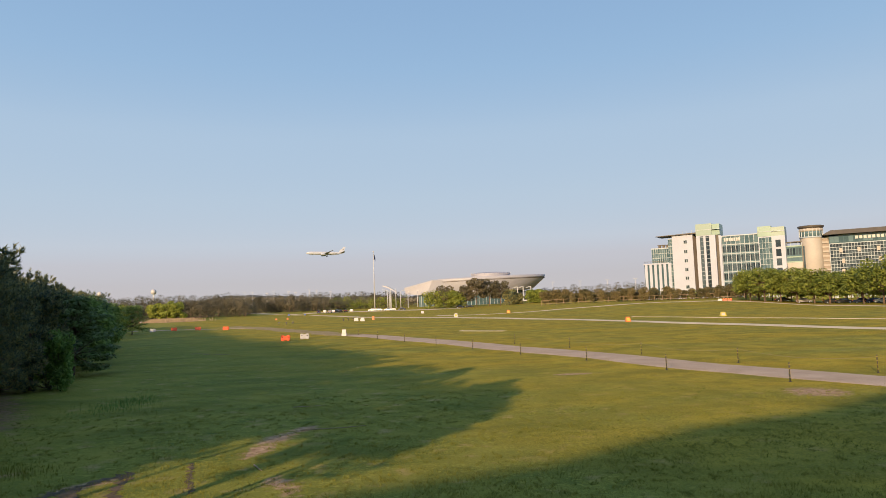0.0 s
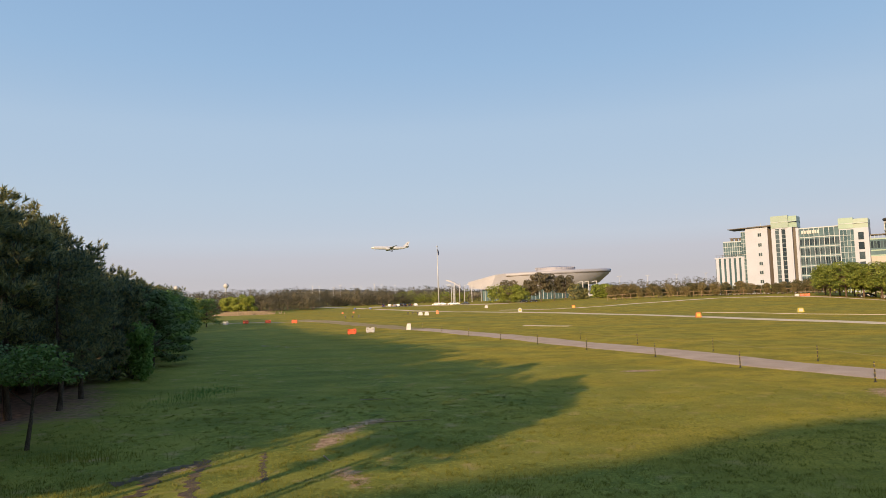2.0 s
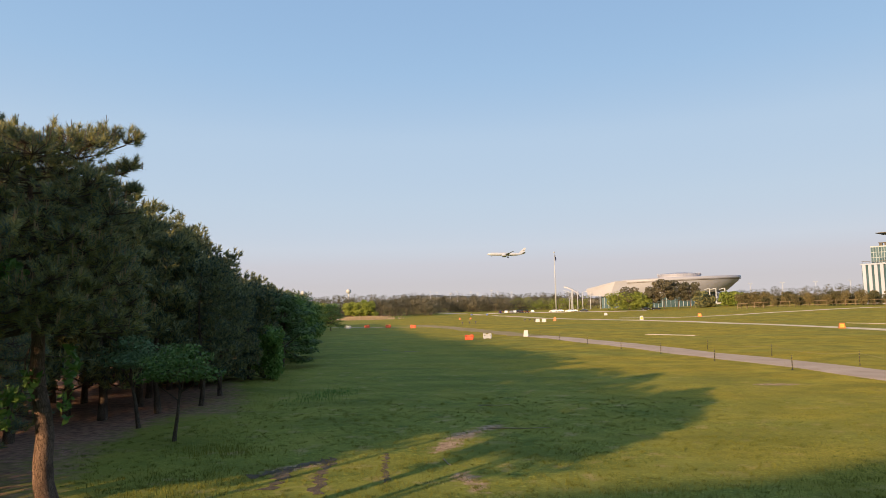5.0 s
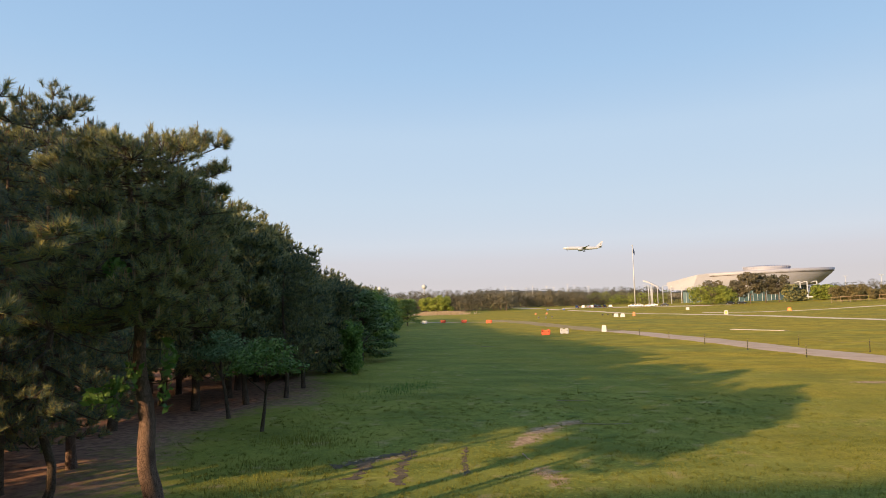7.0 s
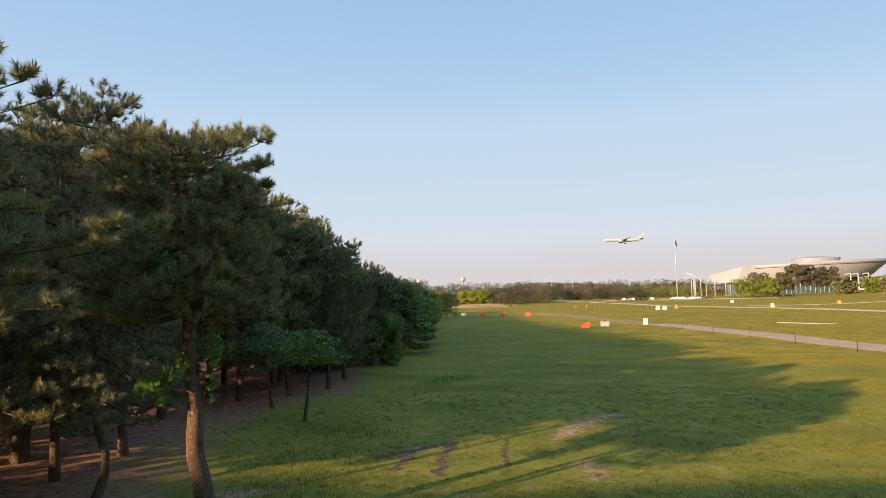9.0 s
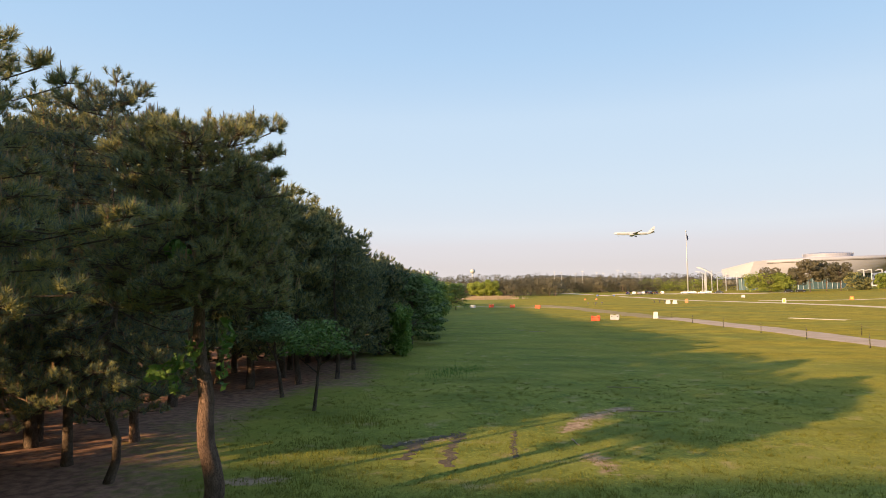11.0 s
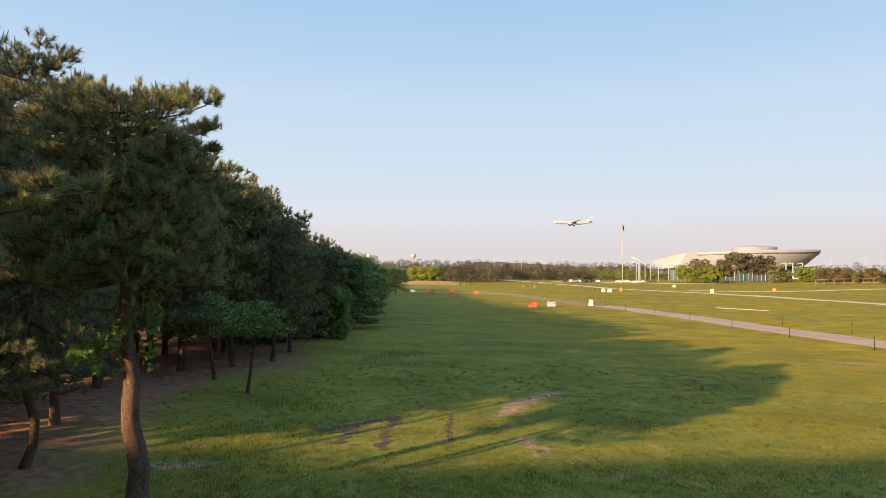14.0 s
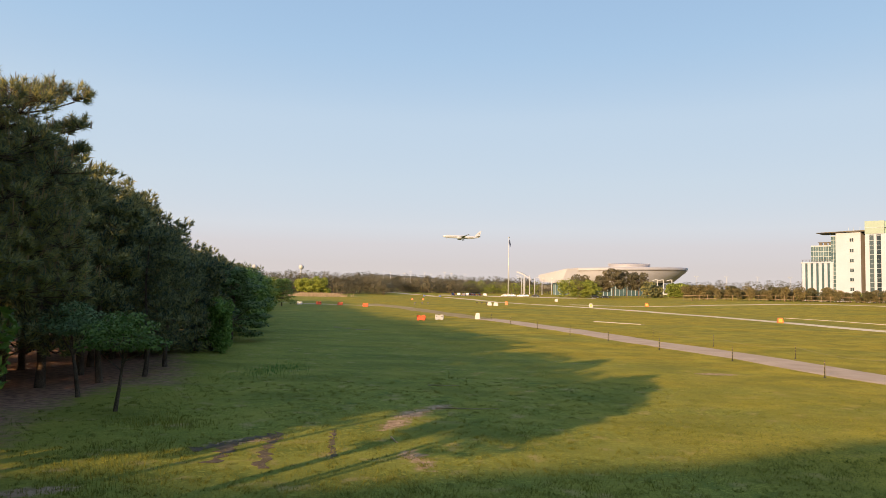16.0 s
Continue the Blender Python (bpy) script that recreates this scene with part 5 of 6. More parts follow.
# white stone block with small windows; its flank's brown is stone tone plus painted shade
block("white_block", -71.2, -62.1, -2, 30.7, "white_wall", -0.6, 0.5)
block("stone_core", -71.1, -62.3, -2, 30.5, "stone_wall", -0.1, 13)
part("brown_flank", Soup().loft([[(-62.15, -0.55, z), (-60.3, 9.5, z), (-62.3, 11, z), (-62.3, 2, z)] for z in (-2, 30.45)]), "stone_wall", office, "brown stone flank")
part("flat_roof", Soup().add([(-78.4, -2, 30.7), (-59.6, -1.4, 30.9), (-59.6, 13, 30.9), (-78.4, 10, 30.7), (-78.4, -2, 30.9), (-59.6, -1.4, 31.5), (-59.6, 13, 31.5), (-78.4, 10, 30.9)],
                             [(0, 3, 2, 1), (4, 5, 6, 7), (0, 1, 5, 4), (1, 2, 6, 5), (2, 3, 7, 6), (3, 0, 4, 7)]), "roof_dark", office, "thin dark overhanging roof")
for z in (27.5, 23.1, 18.9, 14.9, 11.0, 7.0):
    w = block("small_window", -66.2, -64.6, z - 0.85, z + 0.85, "mullion", -0.7, 0.2)
    for a in (-66.05, -65.3):
        part("pane", Soup().box(a, a + 0.6, -0.76, -0.68, z - 0.7, z + 0.7), "glass_dark", w)
for x in (-67.6, -65.8, -63.4):
    block("mast", x, x + 0.08, 31.3, 33.2, "mullion", 5, 0.08)
# first green tower
block("tower", -60.4, -52.2, -2, 29.8, "white_wall", -1.5, 10)
block("tower_cap", -60.4, -53.6, 29.8, 35.0, "green_lit", -1.7, 10, "yellow-green tower cap")
block("tower_cap_side", -53.6, -50.4, 29.8, 34.7, "green_wall", -0.6, 9, "pale green side of the tower cap")
block("cap_band", -60.5, -50.3, 32.2, 32.4, "mullion", -1.8, 9)
for x in (-58.8, -56.3):
    block("glass_strip", x, x + 1.5, -2, 29.4, "glass_dark", -1.6, 0.3)
    for z in np.arange(6, 29, 1.9):
        block("transom", x, x + 1.5, z, z + 0.12, "mullion", -1.66, 0.1)
block("pier", -52.0, -50.9, -2, 29.6, "roof_dark", -0.8, 6)
block("pier", -50.9, -49.9, -2, 29.4, "white_wall", -1.2, 6)
# curtain wall
block("curtain_wall", -49.9, -34.8, -2, 28.9, "glass", 0.3, 13)
panes(-49.8, -34.9, 4.8, 25.0, 16, 5, "glass_dark", 0.22, 0.07, 0.7)
panes(-49.8, -34.9, 25.2, 28.6, 8, 1, "glass", 0.22, 0.1, 0.2)
for k in range(9):
    x = -49.85 + k * 1.87
    block("mullion", x - 0.1, x + 0.1, -2, 28.9, "mullion", -0.1, 0.4)
for k in range(6):
    z = 4.8 + k * 4.04
    block("floor_band", -49.9, -34.8, z - 0.18, z + 0.18, "mullion", 0.05, 0.3)
block("parapet", -50.0, -34.7, 28.7, 29.1, "mullion", -0.2, 13)
for k in range(7):
    block("sign_bar", -48.9 + k * 1.0, -48.2 + k * 1.0, 26.5, 27.9, "white_plastic", -0.35, 0.2, "plain white sign bar")
# second green tower
block("tower", -34.9, -24.5, -2, 27.4, "white_wall", -1.0, 10)
block("tower_cap", -35.0, -29.7, 27.4, 31.8, "green_wall", -1.2, 10, "pale green tower cap")
block("tower_cap_side", -29.7, -24.5, 27.2, 31.2, "green_lit", -0.9, 10, "yellow-green side of the tower cap")
block("cap_band", -35.1, -24.4, 29.3, 29.5, "mullion", -1.35, 9)
block("glass_bay", -34.6, -29.6, -2, 27.0, "mullion", -1.15, 0.3)
panes(-34.6, -29.6, 6.0, 27.0, 4, 9, "glass", -1.2, 0.07, 0.08)
for z in (8, 12, 16.0, 20.0, 24.0):
    block("dark_window", -28.2, -26.2, z - 1.4, z + 1.6, "glass_dark", -1.1, 0.3)
# link block
block("link", -24.5, -18.6, -2, 22.6, "glass", 2.0, 9)
for z in (15.9, 18.0, 22.6):
    block("floor_band", -24.5, -18.6, z - 0.25, z + 0.25, "green_wall", 1.8, 0.4)
panes(-24.4, -18.8, 18.4, 22.2, 5, 1, "glass_dark", 1.9, 0.15, 0.5)
block("link_base", -24.4, -18.6, -2, 15.6, "tan_wall", 1.2, 4)
block("roof_frame", -24.5, -18.0, 24.2, 24.6, "roof_dark", 2.5, 6)
for k in range(5):
    block("roof_post", -24.3 + k * 1.4, -24.15 + k * 1.4, 22.6, 24.3, "mullion", 2.6, 0.15)
# round tower
ring = lambda r, z, n=40: [(-14.9 + r * math.cos(2 * math.pi * k / n), 5 + r * math.sin(2 * math.pi * k / n), z) for k in range(n)]  # noqa: E731
part("round_tower", Soup().loft([ring(4.35, -2), ring(4.35, 25.6), ring(4.2, 25.8)]), "tan_wall", office, "beige stone drum", smooth=True)
part("tower_lantern", Soup().loft([ring(4.45, 25.7), ring(4.45, 29.6)]), "glass", office, "glazed top storey", smooth=True)
part("lantern_band", Soup().loft([ring(4.55, 25.6), ring(4.55, 26.2)]), "mullion", office, smooth=True)
part("lantern_band", Soup().loft([ring(4.55, 28.4), ring(4.55, 29.6)]), "tan_wall", office, smooth=True)
part("tower_roof", Soup().loft([ring(4.4, 29.6), ring(5.0, 30.2), ring(5.05, 30.7), ring(4.6, 30.9)]), "roof_dark", office, "dark disc roof", smooth=False)
for k in range(18):
    a = 2 * math.pi * k / 18
    x, y = -14.9 + 4.5 * math.cos(a), 5 + 4.5 * math.sin(a)
    part("mullion", Soup().box(x - 0.1, x + 0.1, y - 0.1, y + 0.1, 26, 29.6), "mullion", office)
block("slot", -18.1, -17.5, 12.5, 22.4, "glass_dark", 1.25, 0.8, "dark vertical slot")
block("stair_core", -10.9, -8.2, -2, 25.6, "stone_wall", 3.0, 8)
for z in np.arange(4, 25.6, 1.9):
    block("stair_slab", -11.0, -8.1, z, z + 0.7, "tan_wall", 2.4, 1.2)
# right wing
block("right_wing", -8.4, 26.0, -2, 22.6, "mullion", 1.0, 14)
panes(-8.2, 26.0, 4.0, 22.4, 31, 13, "glass_dark", 0.95, 0.06, 0.10)
block("top_storey", -8.4, 26.0, 22.6, 25.8, "glass", 1.4, 13)
panes(-8.2, 26.0, 22.8, 25.6, 20, 1, "glass", 1.3, 0.08, 0.2)
block("roof_band", -5.0, 26.0, 25.6, 26.0, "mullion", 0.9, 12)
part("wing_roof", Soup().add([(-10.8, -1.5, 26.2), (27, -1.5, 26.2), (27, 15, 26.2), (-10.8, 15, 26.2), (-7.5, -0.6, 28.0), (27, -0.6, 28.0), (27, 14, 28.0), (-7.5, 14, 28.0)],
                             [(0, 3, 2, 1), (4, 5, 6, 7), (0, 1, 5, 4), (1, 2, 6, 5), (2, 3, 7, 6), (3, 0, 4, 7)]), "roof_dark", office, "dark brown sloping roof")
for k in range(8):
    block("sign_bar", 1.0 + k * 1.5, 2.0 + k * 1.5, 24.0, 25.2, "white_plastic", 0.9, 0.2, "plain white sign bar")
for x, z in ((-4.9, 19.6), (-4.2, 15.2), (1.5, 19.6), (8.2, 19.6), (8.6, 15.4), (-4.4, 11.0), (14.6, 17.4)):
    block("blind_panel", x, x + 1.1, z - 0.9, z + 0.9, "tan_wall", 0.8, 0.2)


# ---------------------------------------------------------------- flag pole and lamps
def flag_pole():
    t = thing("flag_pole", hall_place(-78.4, 0), "tall white flag pole with a drooping flag", "flag pole")
    part("pole", Soup().tube([(0, 0, 0), (0, 0, 18), (0, 0, 37.4)], [0.42, 0.34, 0.2], 10), "steel", t, smooth=True)
    part("finial", Soup().loft([[(r * math.cos(2 * math.pi * k / 8), r * math.sin(2 * math.pi * k / 8), z) for k in range(8)] for r, z in ((0.1, 37.3), (0.5, 37.7), (0.5, 38.1), (0.1, 38.5))]), "steel", t)
    rows = [[(0.25 + 0.2 * i + 0.08 * math.sin(j * 1.7 + i), 0.2 * math.sin(i * 1.5 + j * 0.8), 36.6 - j * 0.6 - i * 0.5) for i in range(6)] for j in range(6)]
    part("flag", Soup().add([p for r in rows for p in r], [(j * 6 + i, j * 6 + i + 1, (j + 1) * 6 + i + 1, (j + 1) * 6 + i) for j in range(5) for i in range(5)]), "car_blue", t, "drooping dark flag")
    part("base", Soup().box(-0.7, 0.7, -0.7, 0.7, -0.3, 0.4, 0.1), "concrete", t)


flag_pole()


def street_lamp(m, height, arms, label, group):
    t = thing("street_lamp", m, label, "lamp", group)
    part("pole", Soup().tube([(0, 0, -0.1), (0, 0, height)], [0.28, 0.18], 8), "steel", t, smooth=True)
    part("foot", Soup().box(-0.4, 0.4, -0.4, 0.4, -0.1, 0.4, 0.05), "concrete", t)
    for a in arms:
        arm = part("arm", Soup().tube([(0, 0, height - 0.3), (a * 0.55, 0, height + 0.25), (a, 0, height + 0.35)], [0.14, 0.12, 0.1], 6), "steel", t)
        part("lamp_head", Soup().box(a - 0.55, a + 0.55, -0.25, 0.25, height + 0.2, height + 0.5, 0.06), "steel", arm)
    return t


for u, b, h, arms in ((-68.4, 0, 11, (-3.4,)), (-65.8, -25, 11.4, (-3.0,)), (-64.1, -25, 11.6, (0.6,)), (-61, 0, 11, (2.6,)), (-53.3, -22, 9.8, (0.4,)), (-49.8, 0, 10.4, (0.4,))):
    street_lamp(hall_place(u, b), h, arms, "white car park lamp with long arms", "car park lamps")
t = thing("entrance_canopy", hall_place(-68.5, 5), "curved white canopy on slim posts", "canopy")
arc = [[(-4.8 + 1.2 * i, y, 15.2 - 0.55 * i + 0.5 * math.sin(i * 0.5)) for y in (-2, 2)] for i in range(9)]
part("canopy_roof", Soup().loft([[(a[0], a[1], a[2]), (b[0], b[1], b[2]), (b[0], b[1], b[2] - 0.8), (a[0], a[1], a[2] - 0.8)] for a, b in arc]), "hall_shell", t)
for x in (0.4, 3.6):
    part("post", Soup().tube([(x, 0, -0.1), (x, 0, 12.8)], [0.25, 0.2], 8), "steel", t)
for i in range(9):
    x, y = polar(9.5 + i * 0.85 + (0.3 if i % 2 else 0), 640)
    street_lamp(turn_yaw(x, y, 0, 1.2), 15.5 + (i % 3), (-0.7, 0.7), "far white floodlight mast above the trees", "floodlight masts")
for i in range(6):
    x, y = polar(-9 - i * 2.2, 560)
    street_lamp(turn_yaw(x, y, 0, 1.2), 15.0, (-1.0, 1.0), "far white lamp above the trees", "floodlight masts")


# ---------------------------------------------------------------- radome
def radome(az, d, z, r):
    x, y = polar(az, d)
    t = thing("radome", turn_yaw(x, y, 0, 1.2), "white radar dome on a tower beyond the woods", "radar dome", "radar domes")
    n = 16
    rings = [[(r * math.sin(math.pi * (0.08 + 0.9 * j / 9)) * math.cos(2 * math.pi * k / n), r * math.sin(math.pi * (0.08 + 0.9 * j / 9)) * math.sin(2 * math.pi * k / n), z - 1.2 + r * -math.cos(math.pi * (0.08 + 0.9 * j / 9))) for k in range(n)] for j in range(10)]
    part("dome", Soup().loft(rings), "white_plastic", t, smooth=True)
    part("tower", Soup().tube([(0, 0, 0), (0, 0, z - 1.2 - r * 0.8)], [0.7, 0.5], 10), "steel", t)


radome(23.1, 600, 20.3, 2.2)
radome(26.8, 600, 19.6, 2.0)


# ---------------------------------------------------------------- cars
def car(paint, m, label, group):
    """A saloon car: shaped body, glass, four wheels, lamps."""
    t = thing("car", m, label, "car", group)
    prof = [(-2.2, 0.45), (-2.25, 0.8), (-2.1, 0.98), (-1.35, 1.02), (-0.75, 1.42), (0.55, 1.46), (1.2, 1.0), (2.05, 0.86), (2.25, 0.6), (2.2, 0.32), (-2.1, 0.3)]
    rings = []
    for y, k in ((-0.88, 0.0), (-0.84, 1.0), (0.84, 1.0), (0.88, 0.0)):
        rings.append([(x * (0.985 if k == 0 else 1), y * (0.82 if z > 1.2 else 1), z - (0.03 if k == 0 and z > 1 else 0)) for x, z in prof])
    part("body", Soup().loft(rings), paint, t)
    glass = [(-1.22, 1.04), (-0.72, 1.37), (0.5, 1.40), (1.05, 1.04)]
    for y, nm in ((-0.885, "side_window"), (0.885, "side_window")):
        sgn = 1 if y > 0 else -1
        part(nm, Soup().loft([[(x, y * (0.83 if z > 1.2 else 1.0), z) for x, z in glass], [(x, y * (0.83 if z > 1.2 else 1.0) + sgn * 0.012, z) for x, z in glass]]), "glass_dark", t)
    part("windscreen", Soup().add([(1.19, -0.7, 1.03), (1.19, 0.7, 1.03), (0.6, 0.6, 1.45), (0.6, -0.6, 1.45), (1.21, -0.7, 1.05), (1.21, 0.7, 1.05), (0.62, 0.6, 1.47), (0.62, -0.6, 1.47)], [(0, 1, 2, 3), (4, 7, 6, 5), (0, 4, 5, 1), (1, 5, 6, 2), (2, 6, 7, 3), (3, 7, 4, 0)]), "glass_dark", t)
    for x in (-1.35, 1.38):
        for y in (-0.82, 0.82):
            w = part("wheel", Soup().tube([(x, y - 0.1, 0.32), (x, y + 0.1, 0.32)], [0.32, 0.32], 14), "tyre", t)
            part("rim", Soup().tube([(x, y - 0.115, 0.32), (x, y + 0.115, 0.32)], [0.19, 0.19], 10), "mullion", w)
    for y in (-0.62, 0.62):
        part("headlight", Soup().box(2.14, 2.27, y - 0.18, y + 0.18, 0.62, 0.76, 0.02), "white_plastic", t)
        part("tail_light", Soup().box(-2.27, -2.15, y - 0.16, y + 0.16, 0.72, 0.88, 0.02), "red_plastic", t)
    return t


kinds = {}
rng = np.random.default_rng(6)
NAMES = {"car_white": "parked white car", "car_dark": "parked black car", "car_blue": "parked dark blue car", "car_grey": "parked grey car"}


def park(paint, x, y, yaw, group):
    z = float(ground_z(x, y)) + (0.07 if group == "cars at the hall" else 0.0)
    if (paint, group) not in kinds:
        kinds[paint, group] = car(paint, turn_yaw(x, y, yaw, z), NAMES[paint] + (" on the pale car park" if group == "cars at the hall" else " under the avenue trees"), group)
    else:
        copy_thing(kinds[paint, group], turn_yaw(x, y, yaw, z))


for az, d, paint in ((10.5, 371, "car_blue"), (10.0, 372, "car_white"), (9.6, 369, "car_grey"), (9.3, 371, "car_white"), (8.75, 370, "car_dark"), (8.3, 371, "car_dark"), (7.85, 370, "car_white"), (9.05, 376, "car_dark"), (6.1, 371, "car_white"), (5.6, 372, "car_white"), (4.8, 368, "car_white"), (4.5, 372, "car_white"),
                     (3.65, 369, "car_dark"), (-1.2, 372, "car_dark"), (-2.0, 373, "car_dark")):
    x, y = polar(az, d)
    park(paint, x, y, 100 + rng.uniform(-12, 12) if az > 6.5 else rng.uniform(-8, 8) + 180, "cars at the hall")
for az, d, paint in ((-29.4, 222, "car_dark"), (-30.2, 220, "car_dark"), (-31.3, 214, "car_blue"), (-32.0, 213, "car_blue"), (-32.6, 211, "car_white"), (-33.2, 209, "car_dark"), (-33.9, 208, "car_blue"), (-34.6, 206, "car_white"), (-27.6, 230, "car_grey"), (-26.2, 238, "car_dark")):
    x, y = polar(az, d)
    park(paint, x * 1.03, y * 1.03, -20 + rng.uniform(-10, 10), "cars under the trees")


# ---------------------------------------------------------------- barriers, markers and posts
def barrier(mat, x, y, yaw, label):
    """A water-filled plastic road barrier: waisted body on two feet, with handle slots and joint lugs."""
    t = thing("road_barrier", turn_yaw(x, y, yaw, float(ground_z(x, y))), label, "barrier", "plastic road barriers")
    sect = [(-0.24, 0.06), (-0.24, 0.2), (-0.11, 0.42), (-0.09, 0.8), (0.09, 0.8), (0.11, 0.42), (0.24, 0.2), (0.24, 0.06)]
    part("body", Soup().loft([[(xx, p[0] * k, 0.06 + (p[1] - 0.06) * q) for p in sect] for xx, k, q in ((-0.62, 0.8, 0.93), (-0.58, 1, 1), (-0.2, 1, 1), (-0.17, 1, 0.86), (0.17, 1, 0.86), (0.2, 1, 1), (0.58, 1, 1), (0.62, 0.8, 0.93))]), mat, t)
    for xx in (-0.4, 0.4):
        part("foot", Soup().box(xx - 0.16, xx + 0.16, -0.27, 0.27, 0.0, 0.09, 0.02), mat, t)
        part("slot", Soup().box(xx - 0.1, xx + 0.1, -0.135, 0.135, 0.48, 0.56, 0.02), "black_plastic", t)
    part("lug", Soup().tube([(0.66, 0, 0.2), (0.66, 0, 0.7)], [0.05, 0.05], 8), mat, t)
    return t


barrier("white_plastic", -69.9, 163.2, 8, "white plastic road barrier by the dirt track")
for x, y, yaw in ((-65.8, 165.8, 12), (-59.2, 163.5, 5), (-50.8, 158.0, 10), (-23.5, 100.1, 14)):
    barrier("red_plastic", x, y, yaw, "red plastic road barrier standing on the lawn")
barrier("white_plastic", -21.3, 103.0, 18, "white plastic road barrier standing on the lawn")


def marker(x, y, w, h, mat, label, yaw=0, panel=None):
    """A small trapezoid field marker with a sloping face and an inset panel."""
    t = thing("field_marker", turn_yaw(x, y, yaw, float(ground_z(x, y))), label, "marker", "field markers")
    rings = [[(sx * w / 2 * k, sy * d, z) for sx, sy in ((-1, -1), (1, -1), (1, 1), (-1, 1))] for z, k, d in ((0, 1, 0.3), (0.06, 1, 0.3), (h * 0.5, 0.9, 0.2), (h * 0.96, 0.78, 0.1), (h, 0.74, 0.07))]
    part("body", Soup().loft(rings), mat, t)
    part("panel", Soup().add([(-w * 0.3, -0.27, h * 0.2), (w * 0.3, -0.27, h * 0.2), (w * 0.26, -0.15, h * 0.78), (-w * 0.26, -0.15, h * 0.78), (-w * 0.3, -0.2, h * 0.2), (w * 0.3, -0.2, h * 0.2), (w * 0.26, -0.08, h * 0.78), (-w * 0.26, -0.08, h * 0.78)],
                             [(0, 1, 2, 3), (4, 7, 6, 5), (0, 4, 5, 1), (1, 5, 6, 2), (2, 6, 7, 3), (3, 7, 4, 0)]), panel or mat, t)
    return t


marker(-16.0, 107.4, 0.76, 1.0, "white_plastic", "white trapezoid marker beside the path")
marker(-25.2, 192.7, 1.25, 0.95, "white_plastic", "white box marker on the lawn")
marker(-23.3, 191.5, 1.25, 0.95, "white_plastic", "white box marker on the lawn")
marker(-21.6, 204, 0.8, 1.1, "orange_plastic", "orange marker on the lawn edge")
marker(-9.4, 278.6, 1.3, 1.0, "white_plastic", "white box marker on the far lawn")
marker(2.9, 196.3, 1.0, 1.1, "white_plastic", "white marker with a yellow panel by the track", panel="yellow_plastic")
marker(32.2, 121.5, 0.95, 0.85, "orange_plastic", "orange and yellow marker beside the track", panel="yellow_plastic")
marker(53.1, 131.5, 1.15, 0.85, "yellow_plastic", "yellow marker with a white panel on the lawn", panel="white_plastic")
marker(19.6, 214.2, 1.1, 1.0, "orange_plastic", "orange marker with a yellow panel by the track", panel="yellow_plastic")
for i, mt in enumerate(("white_plastic", "red_plastic", "red_plastic")):
    barrier(mt, 92.4 + i * 1.45, 230.6 - i * 0.5, -20, "plastic road barrier on the far track")
for az, d in ((13.9, 260), (13.0, 262)):
    x, y = polar(az, d)
    marker(x, y, 0.7, 0.6, "orange_plastic", "orange marker on the far lawn")


def post_at(x, y):
    """A striped rope post."""
    t = thing("rope_post", turn_yaw(x, y, 0, float(ground_z(x, y))), "slim black and yellow striped rope post", "post", "rope posts")
    part("pole", Soup().tube([(0, 0, -0.1), (0, 0, 1.0), (0, 0, 1.03)], [0.035, 0.035, 0.02], 8), "black_plastic", t, smooth=True)
    for z in (0.2, 0.44, 0.68, 0.9):
        part("band", Soup().tube([(0, 0, z), (0, 0, z + 0.05)], [0.0365, 0.0365], 8), "dull_yellow", t)
    part("foot", Soup().tube([(0, 0, 0), (0, 0, 0.04)], [0.09, 0.07], 10), "black_plastic", t)
    return t


LEFT_SIDE = [(-13.8, 107.6), (-9.6, 95.4), (-5.3, 86.3), (-1.2, 76.9), (2.6, 69.5), (6.5, 61.0), (10.7, 53.0), (14.2, 44.8), (18.2, 36.8), (22.4, 28.4)]
RIGHT_SIDE = [(7.4, 75.0), (11.8, 66.2), (15.9, 56.4), (20.1, 47.7), (24.4, 39.2), (28.8, 30.6)]
first = post_at(*LEFT_SIDE[0])
for x, y in LEFT_SIDE[1:] + RIGHT_SIDE:
    copy_thing(first, turn_yaw(x, y, (x * 57) % 90, float(ground_z(x, y))))
for side in (RIGHT_SIDE,):
    s = Soup()
    for (x0, y0), (x1, y1) in zip(side, side[1:]):
        s.tube([(x0 + (x1 - x0) * q, y0 + (y1 - y0) * q, 0.9 - 0.32 * 4 * q * (1 - q)) for q in (0, 0.17, 0.33, 0.5, 0.67, 0.83, 1)], [0.009] * 7, 5)
    tagged(part("rope", s, "rope"), "thin sagging rope between the striped posts", "rope")


def stake(x, y, h, mat, label):
    t = thing("marker_stake", turn_yaw(x, y, 0, float(ground_z(x, y))), label, "stake", "small stakes")
    part("pin", Soup().tube([(0, 0, -0.1), (0, 0, h)], [0.09, 0.07], 6), mat, t)
    part("cap", Soup().box(-0.28, 0.28, -0.12, 0.12, h * 0.6, h, 0.03), mat, t)


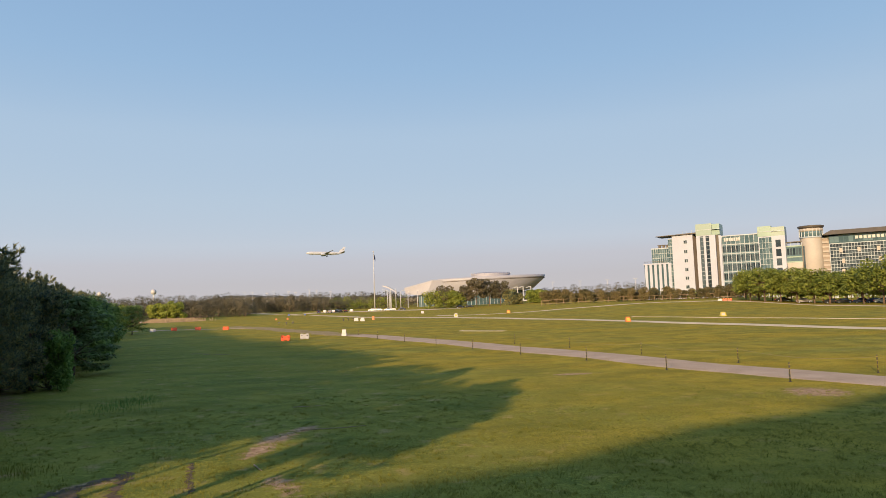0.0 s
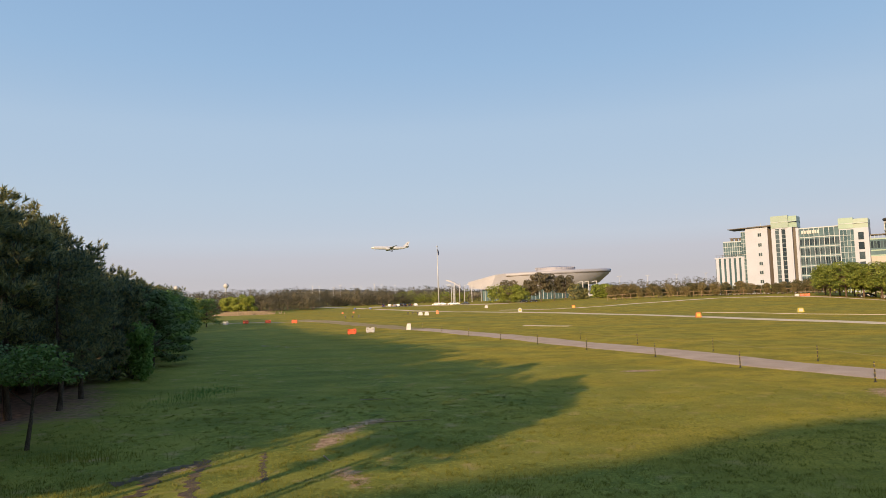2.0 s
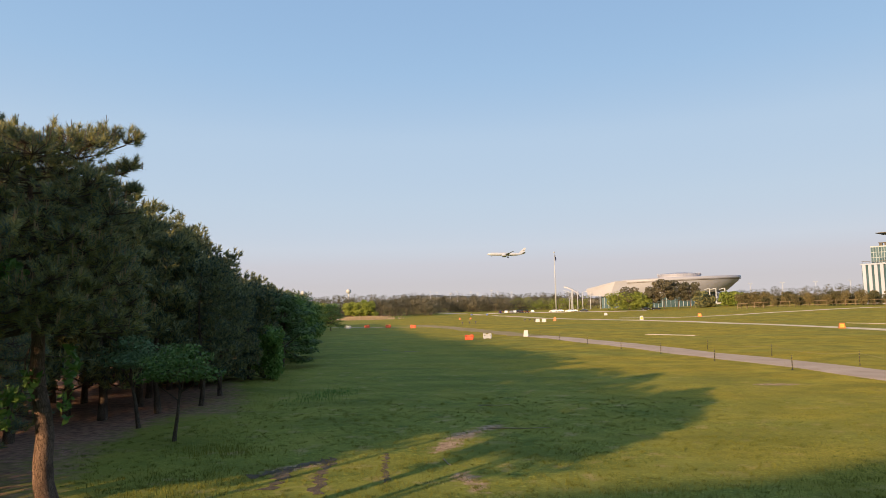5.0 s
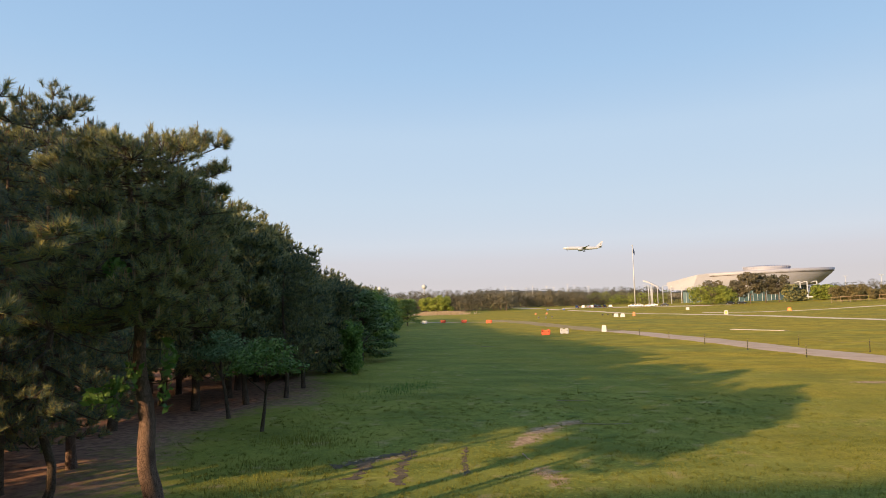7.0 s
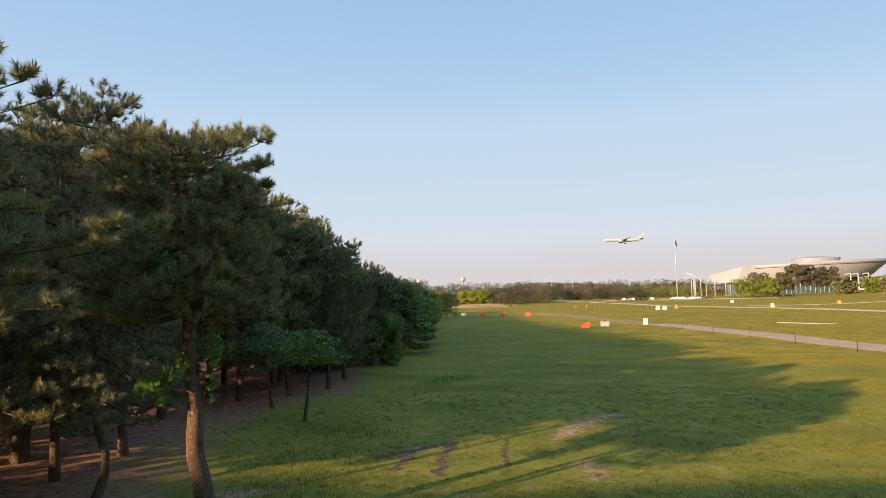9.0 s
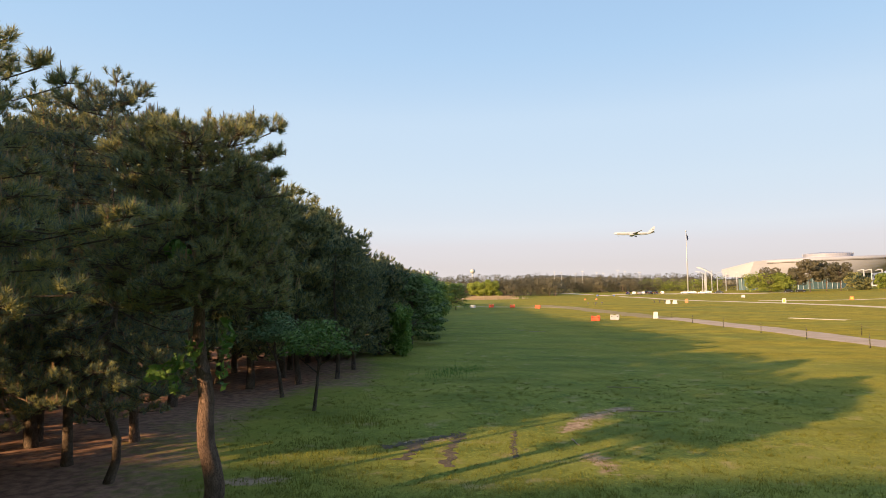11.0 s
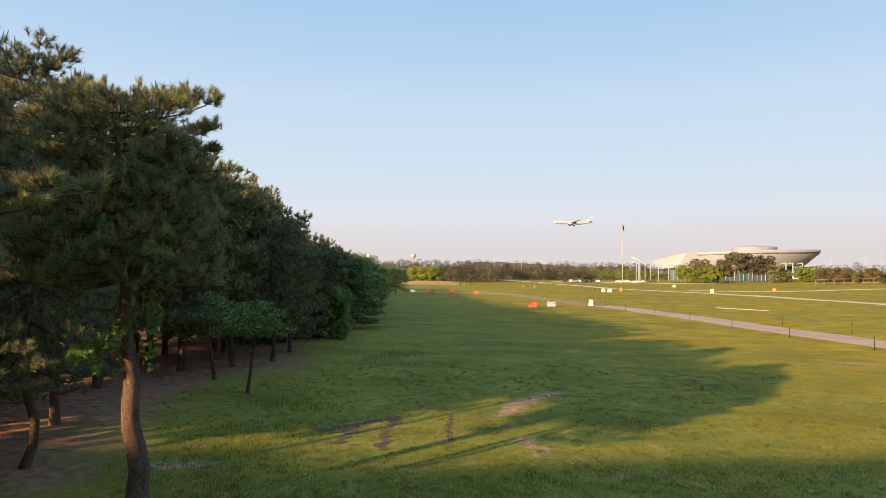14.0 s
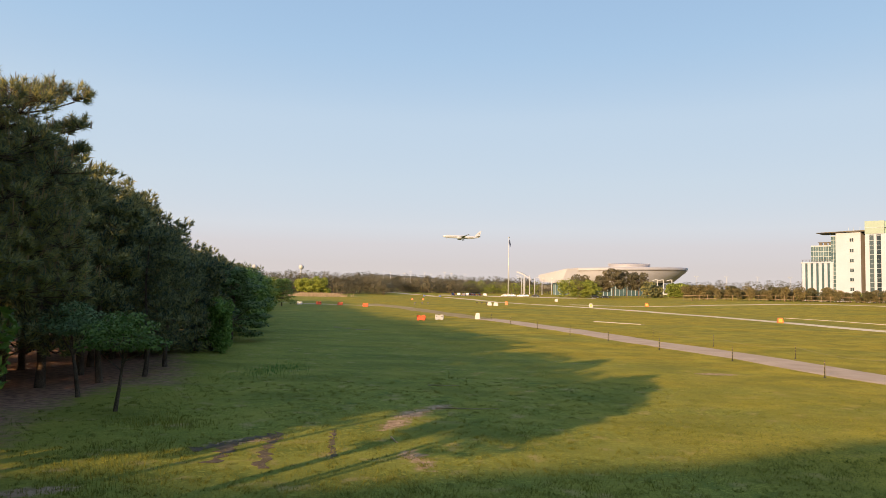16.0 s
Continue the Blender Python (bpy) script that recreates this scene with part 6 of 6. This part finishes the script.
for az, d in ((13.7, 190), (13.1, 191), (12.6, 192), (8.5, 205), (8.1, 206), (7.7, 207)):
    stake(*polar(az, d), 0.75, "black_plastic", "small dark stake in the lawn")
x, y = polar(24.0, 250)
stake(x, y, 2.0, "white_plastic", "white marker stake by the reeds")
for az, d in ((12.9, 352), (11.6, 345)):
    x, y = polar(az, d)
    t = thing("litter_bin", turn_yaw(x, y, 0, float(ground_z(x, y))), "blue bin beside the access road", "bin", "blue bins")
    part("body", Soup().box(-0.5, 0.5, -0.4, 0.4, 0, 0.75, 0.06), "blue_paint", t)
    part("lid", Soup().box(-0.54, 0.54, -0.44, 0.44, 0.75, 0.84, 0.04), "black_plastic", t)

# fallen sticks and pale scraps on the lawn
rng = np.random.default_rng(12)
for x, y, ln, yaw in ((-4.7, 28.0, 2.6, 12), (-6.9, 34.2, 1.6, 15), (-28.5, 78.0, 2.2, -40), (-27.6, 77.0, 2.0, 30), (-26.0, 75.5, 1.5, 5), (-24.2, 74.6, 1.8, 15), (-6.0, 21.6, 0.9, -60)):
    z = 0.03
    d = Vector((math.cos(radians(yaw)), math.sin(radians(yaw)), 0))
    pts = [Vector((x, y, z)) + d * ln * (q - 0.5) + Vector((0, 0, 0.02 * math.sin(q * 9))) for q in (0, 0.3, 0.6, 1)]
    tagged(part("fallen_branch", Soup().tube(pts, [0.03, 0.026, 0.02, 0.01], 5), "straw"), "pale dry stick lying in the grass", "stick", "sticks on the lawn")


# ---------------------------------------------------------------- airliner on approach
def airliner():
    t = thing("airliner", Matrix.Translation((-205, 1182, 94)) @ pose(0, 0, 0, 2, -2.4, 189.8), "white twin-engine airliner with lowered wheels on approach", "aircraft")
    prof = [(33.5, 0.1, -0.6), (32.6, 1.0, -0.5), (30.5, 1.9, -0.2), (27, 2.7, 0), (20, 3.05, 0), (-12, 3.05, 0), (-22, 2.4, 0.6), (-29, 1.3, 1.4), (-33.5, 0.35, 2.0)]
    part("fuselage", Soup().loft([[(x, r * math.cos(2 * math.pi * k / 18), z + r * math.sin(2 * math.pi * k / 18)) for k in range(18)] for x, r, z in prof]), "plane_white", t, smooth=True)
    part("stripe", Soup().box(-20, 28, -3.09, 3.09, -0.35, 0.05), "plane_grey", t, "grey cheat line")
    for s in (-1, 1):
        w = part("wing", Soup().loft([[(7, s * 2.6, -1.4), (-4.5, s * 2.6, -1.5), (-4.5, s * 2.6, -0.9), (6, s * 2.6, -0.5)], [(-4.5, s * 18, 0.2), (-7.5, s * 18, 0.15), (-7.5, s * 18, 0.35), (-5, s * 18, 0.6)], [(-11.5, s * 30.5, 1.9), (-13.3, s * 30.5, 1.9), (-13.3, s * 30.5, 2.0), (-11.6, s * 30.5, 2.1)]]), "plane_grey", t, "grey swept wing")
        eng = part("engine", Soup().loft([[(x, s * 9.6 + r * math.cos(2 * math.pi * k / 14), -2.6 + r * math.sin(2 * math.pi * k / 14)) for k in range(14)] for x, r in ((7.2, 1.6), (6.4, 1.85), (2.5, 1.8), (0.2, 1.1), (-0.8, 0.5))]), "plane_white", t, smooth=True)
        part("intake", Soup().tube([(7.22, s * 9.6, -2.6), (7.25, s * 9.6, -2.6)], [1.45, 1.45], 14), "plane_grey", eng)
        part("tailplane", Soup().loft([[(-25, s * 1, 1.6), (-31, s * 1, 1.7), (-31, s * 1, 1.9), (-26, s * 1, 2.1)], [(-31.5, s * 10.5, 2.8), (-33.8, s * 10.5, 2.8), (-33.8, s * 10.5, 2.9), (-31.8, s * 10.5, 3.0)]]), "plane_grey", t)
        g = part("main_gear", Soup().tube([(-3, s * 5, -1.5), (-3, s * 5, -5.0)], [0.3, 0.25], 8), "plane_grey", t)
        for dx in (-1.3, 0, 1.3):
            part("wheel", Soup().tube([(-3 + dx, s * 5 - 0.7, -5.2), (-3 + dx, s * 5 + 0.7, -5.2)], [0.62, 0.62], 12), "tyre", g)
    part("fin", Soup().loft([[(-22, -0.25, 2.6), (-31.5, -0.2, 3.0), (-31.5, 0.2, 3.0), (-22, 0.25, 2.6)], [(-31, -0.1, 11.8), (-34.6, -0.08, 11.8), (-34.6, 0.08, 11.8), (-31, 0.1, 11.8)]]), "plane_white", t)
    part("fin_badge", Soup().tube([(-30.6, -0.3, 7.2), (-30.6, 0.3, 7.2)], [1.3, 1.3], 14), "plane_grey", t, "plain round badge")
    ng = part("nose_gear", Soup().tube([(26, 0, -2.6), (26, 0, -4.6)], [0.2, 0.18], 8), "plane_grey", t)
    part("wheel", Soup().tube([(26, -0.45, -4.8), (26, 0.45, -4.8)], [0.5, 0.5], 12), "tyre", ng)


airliner()
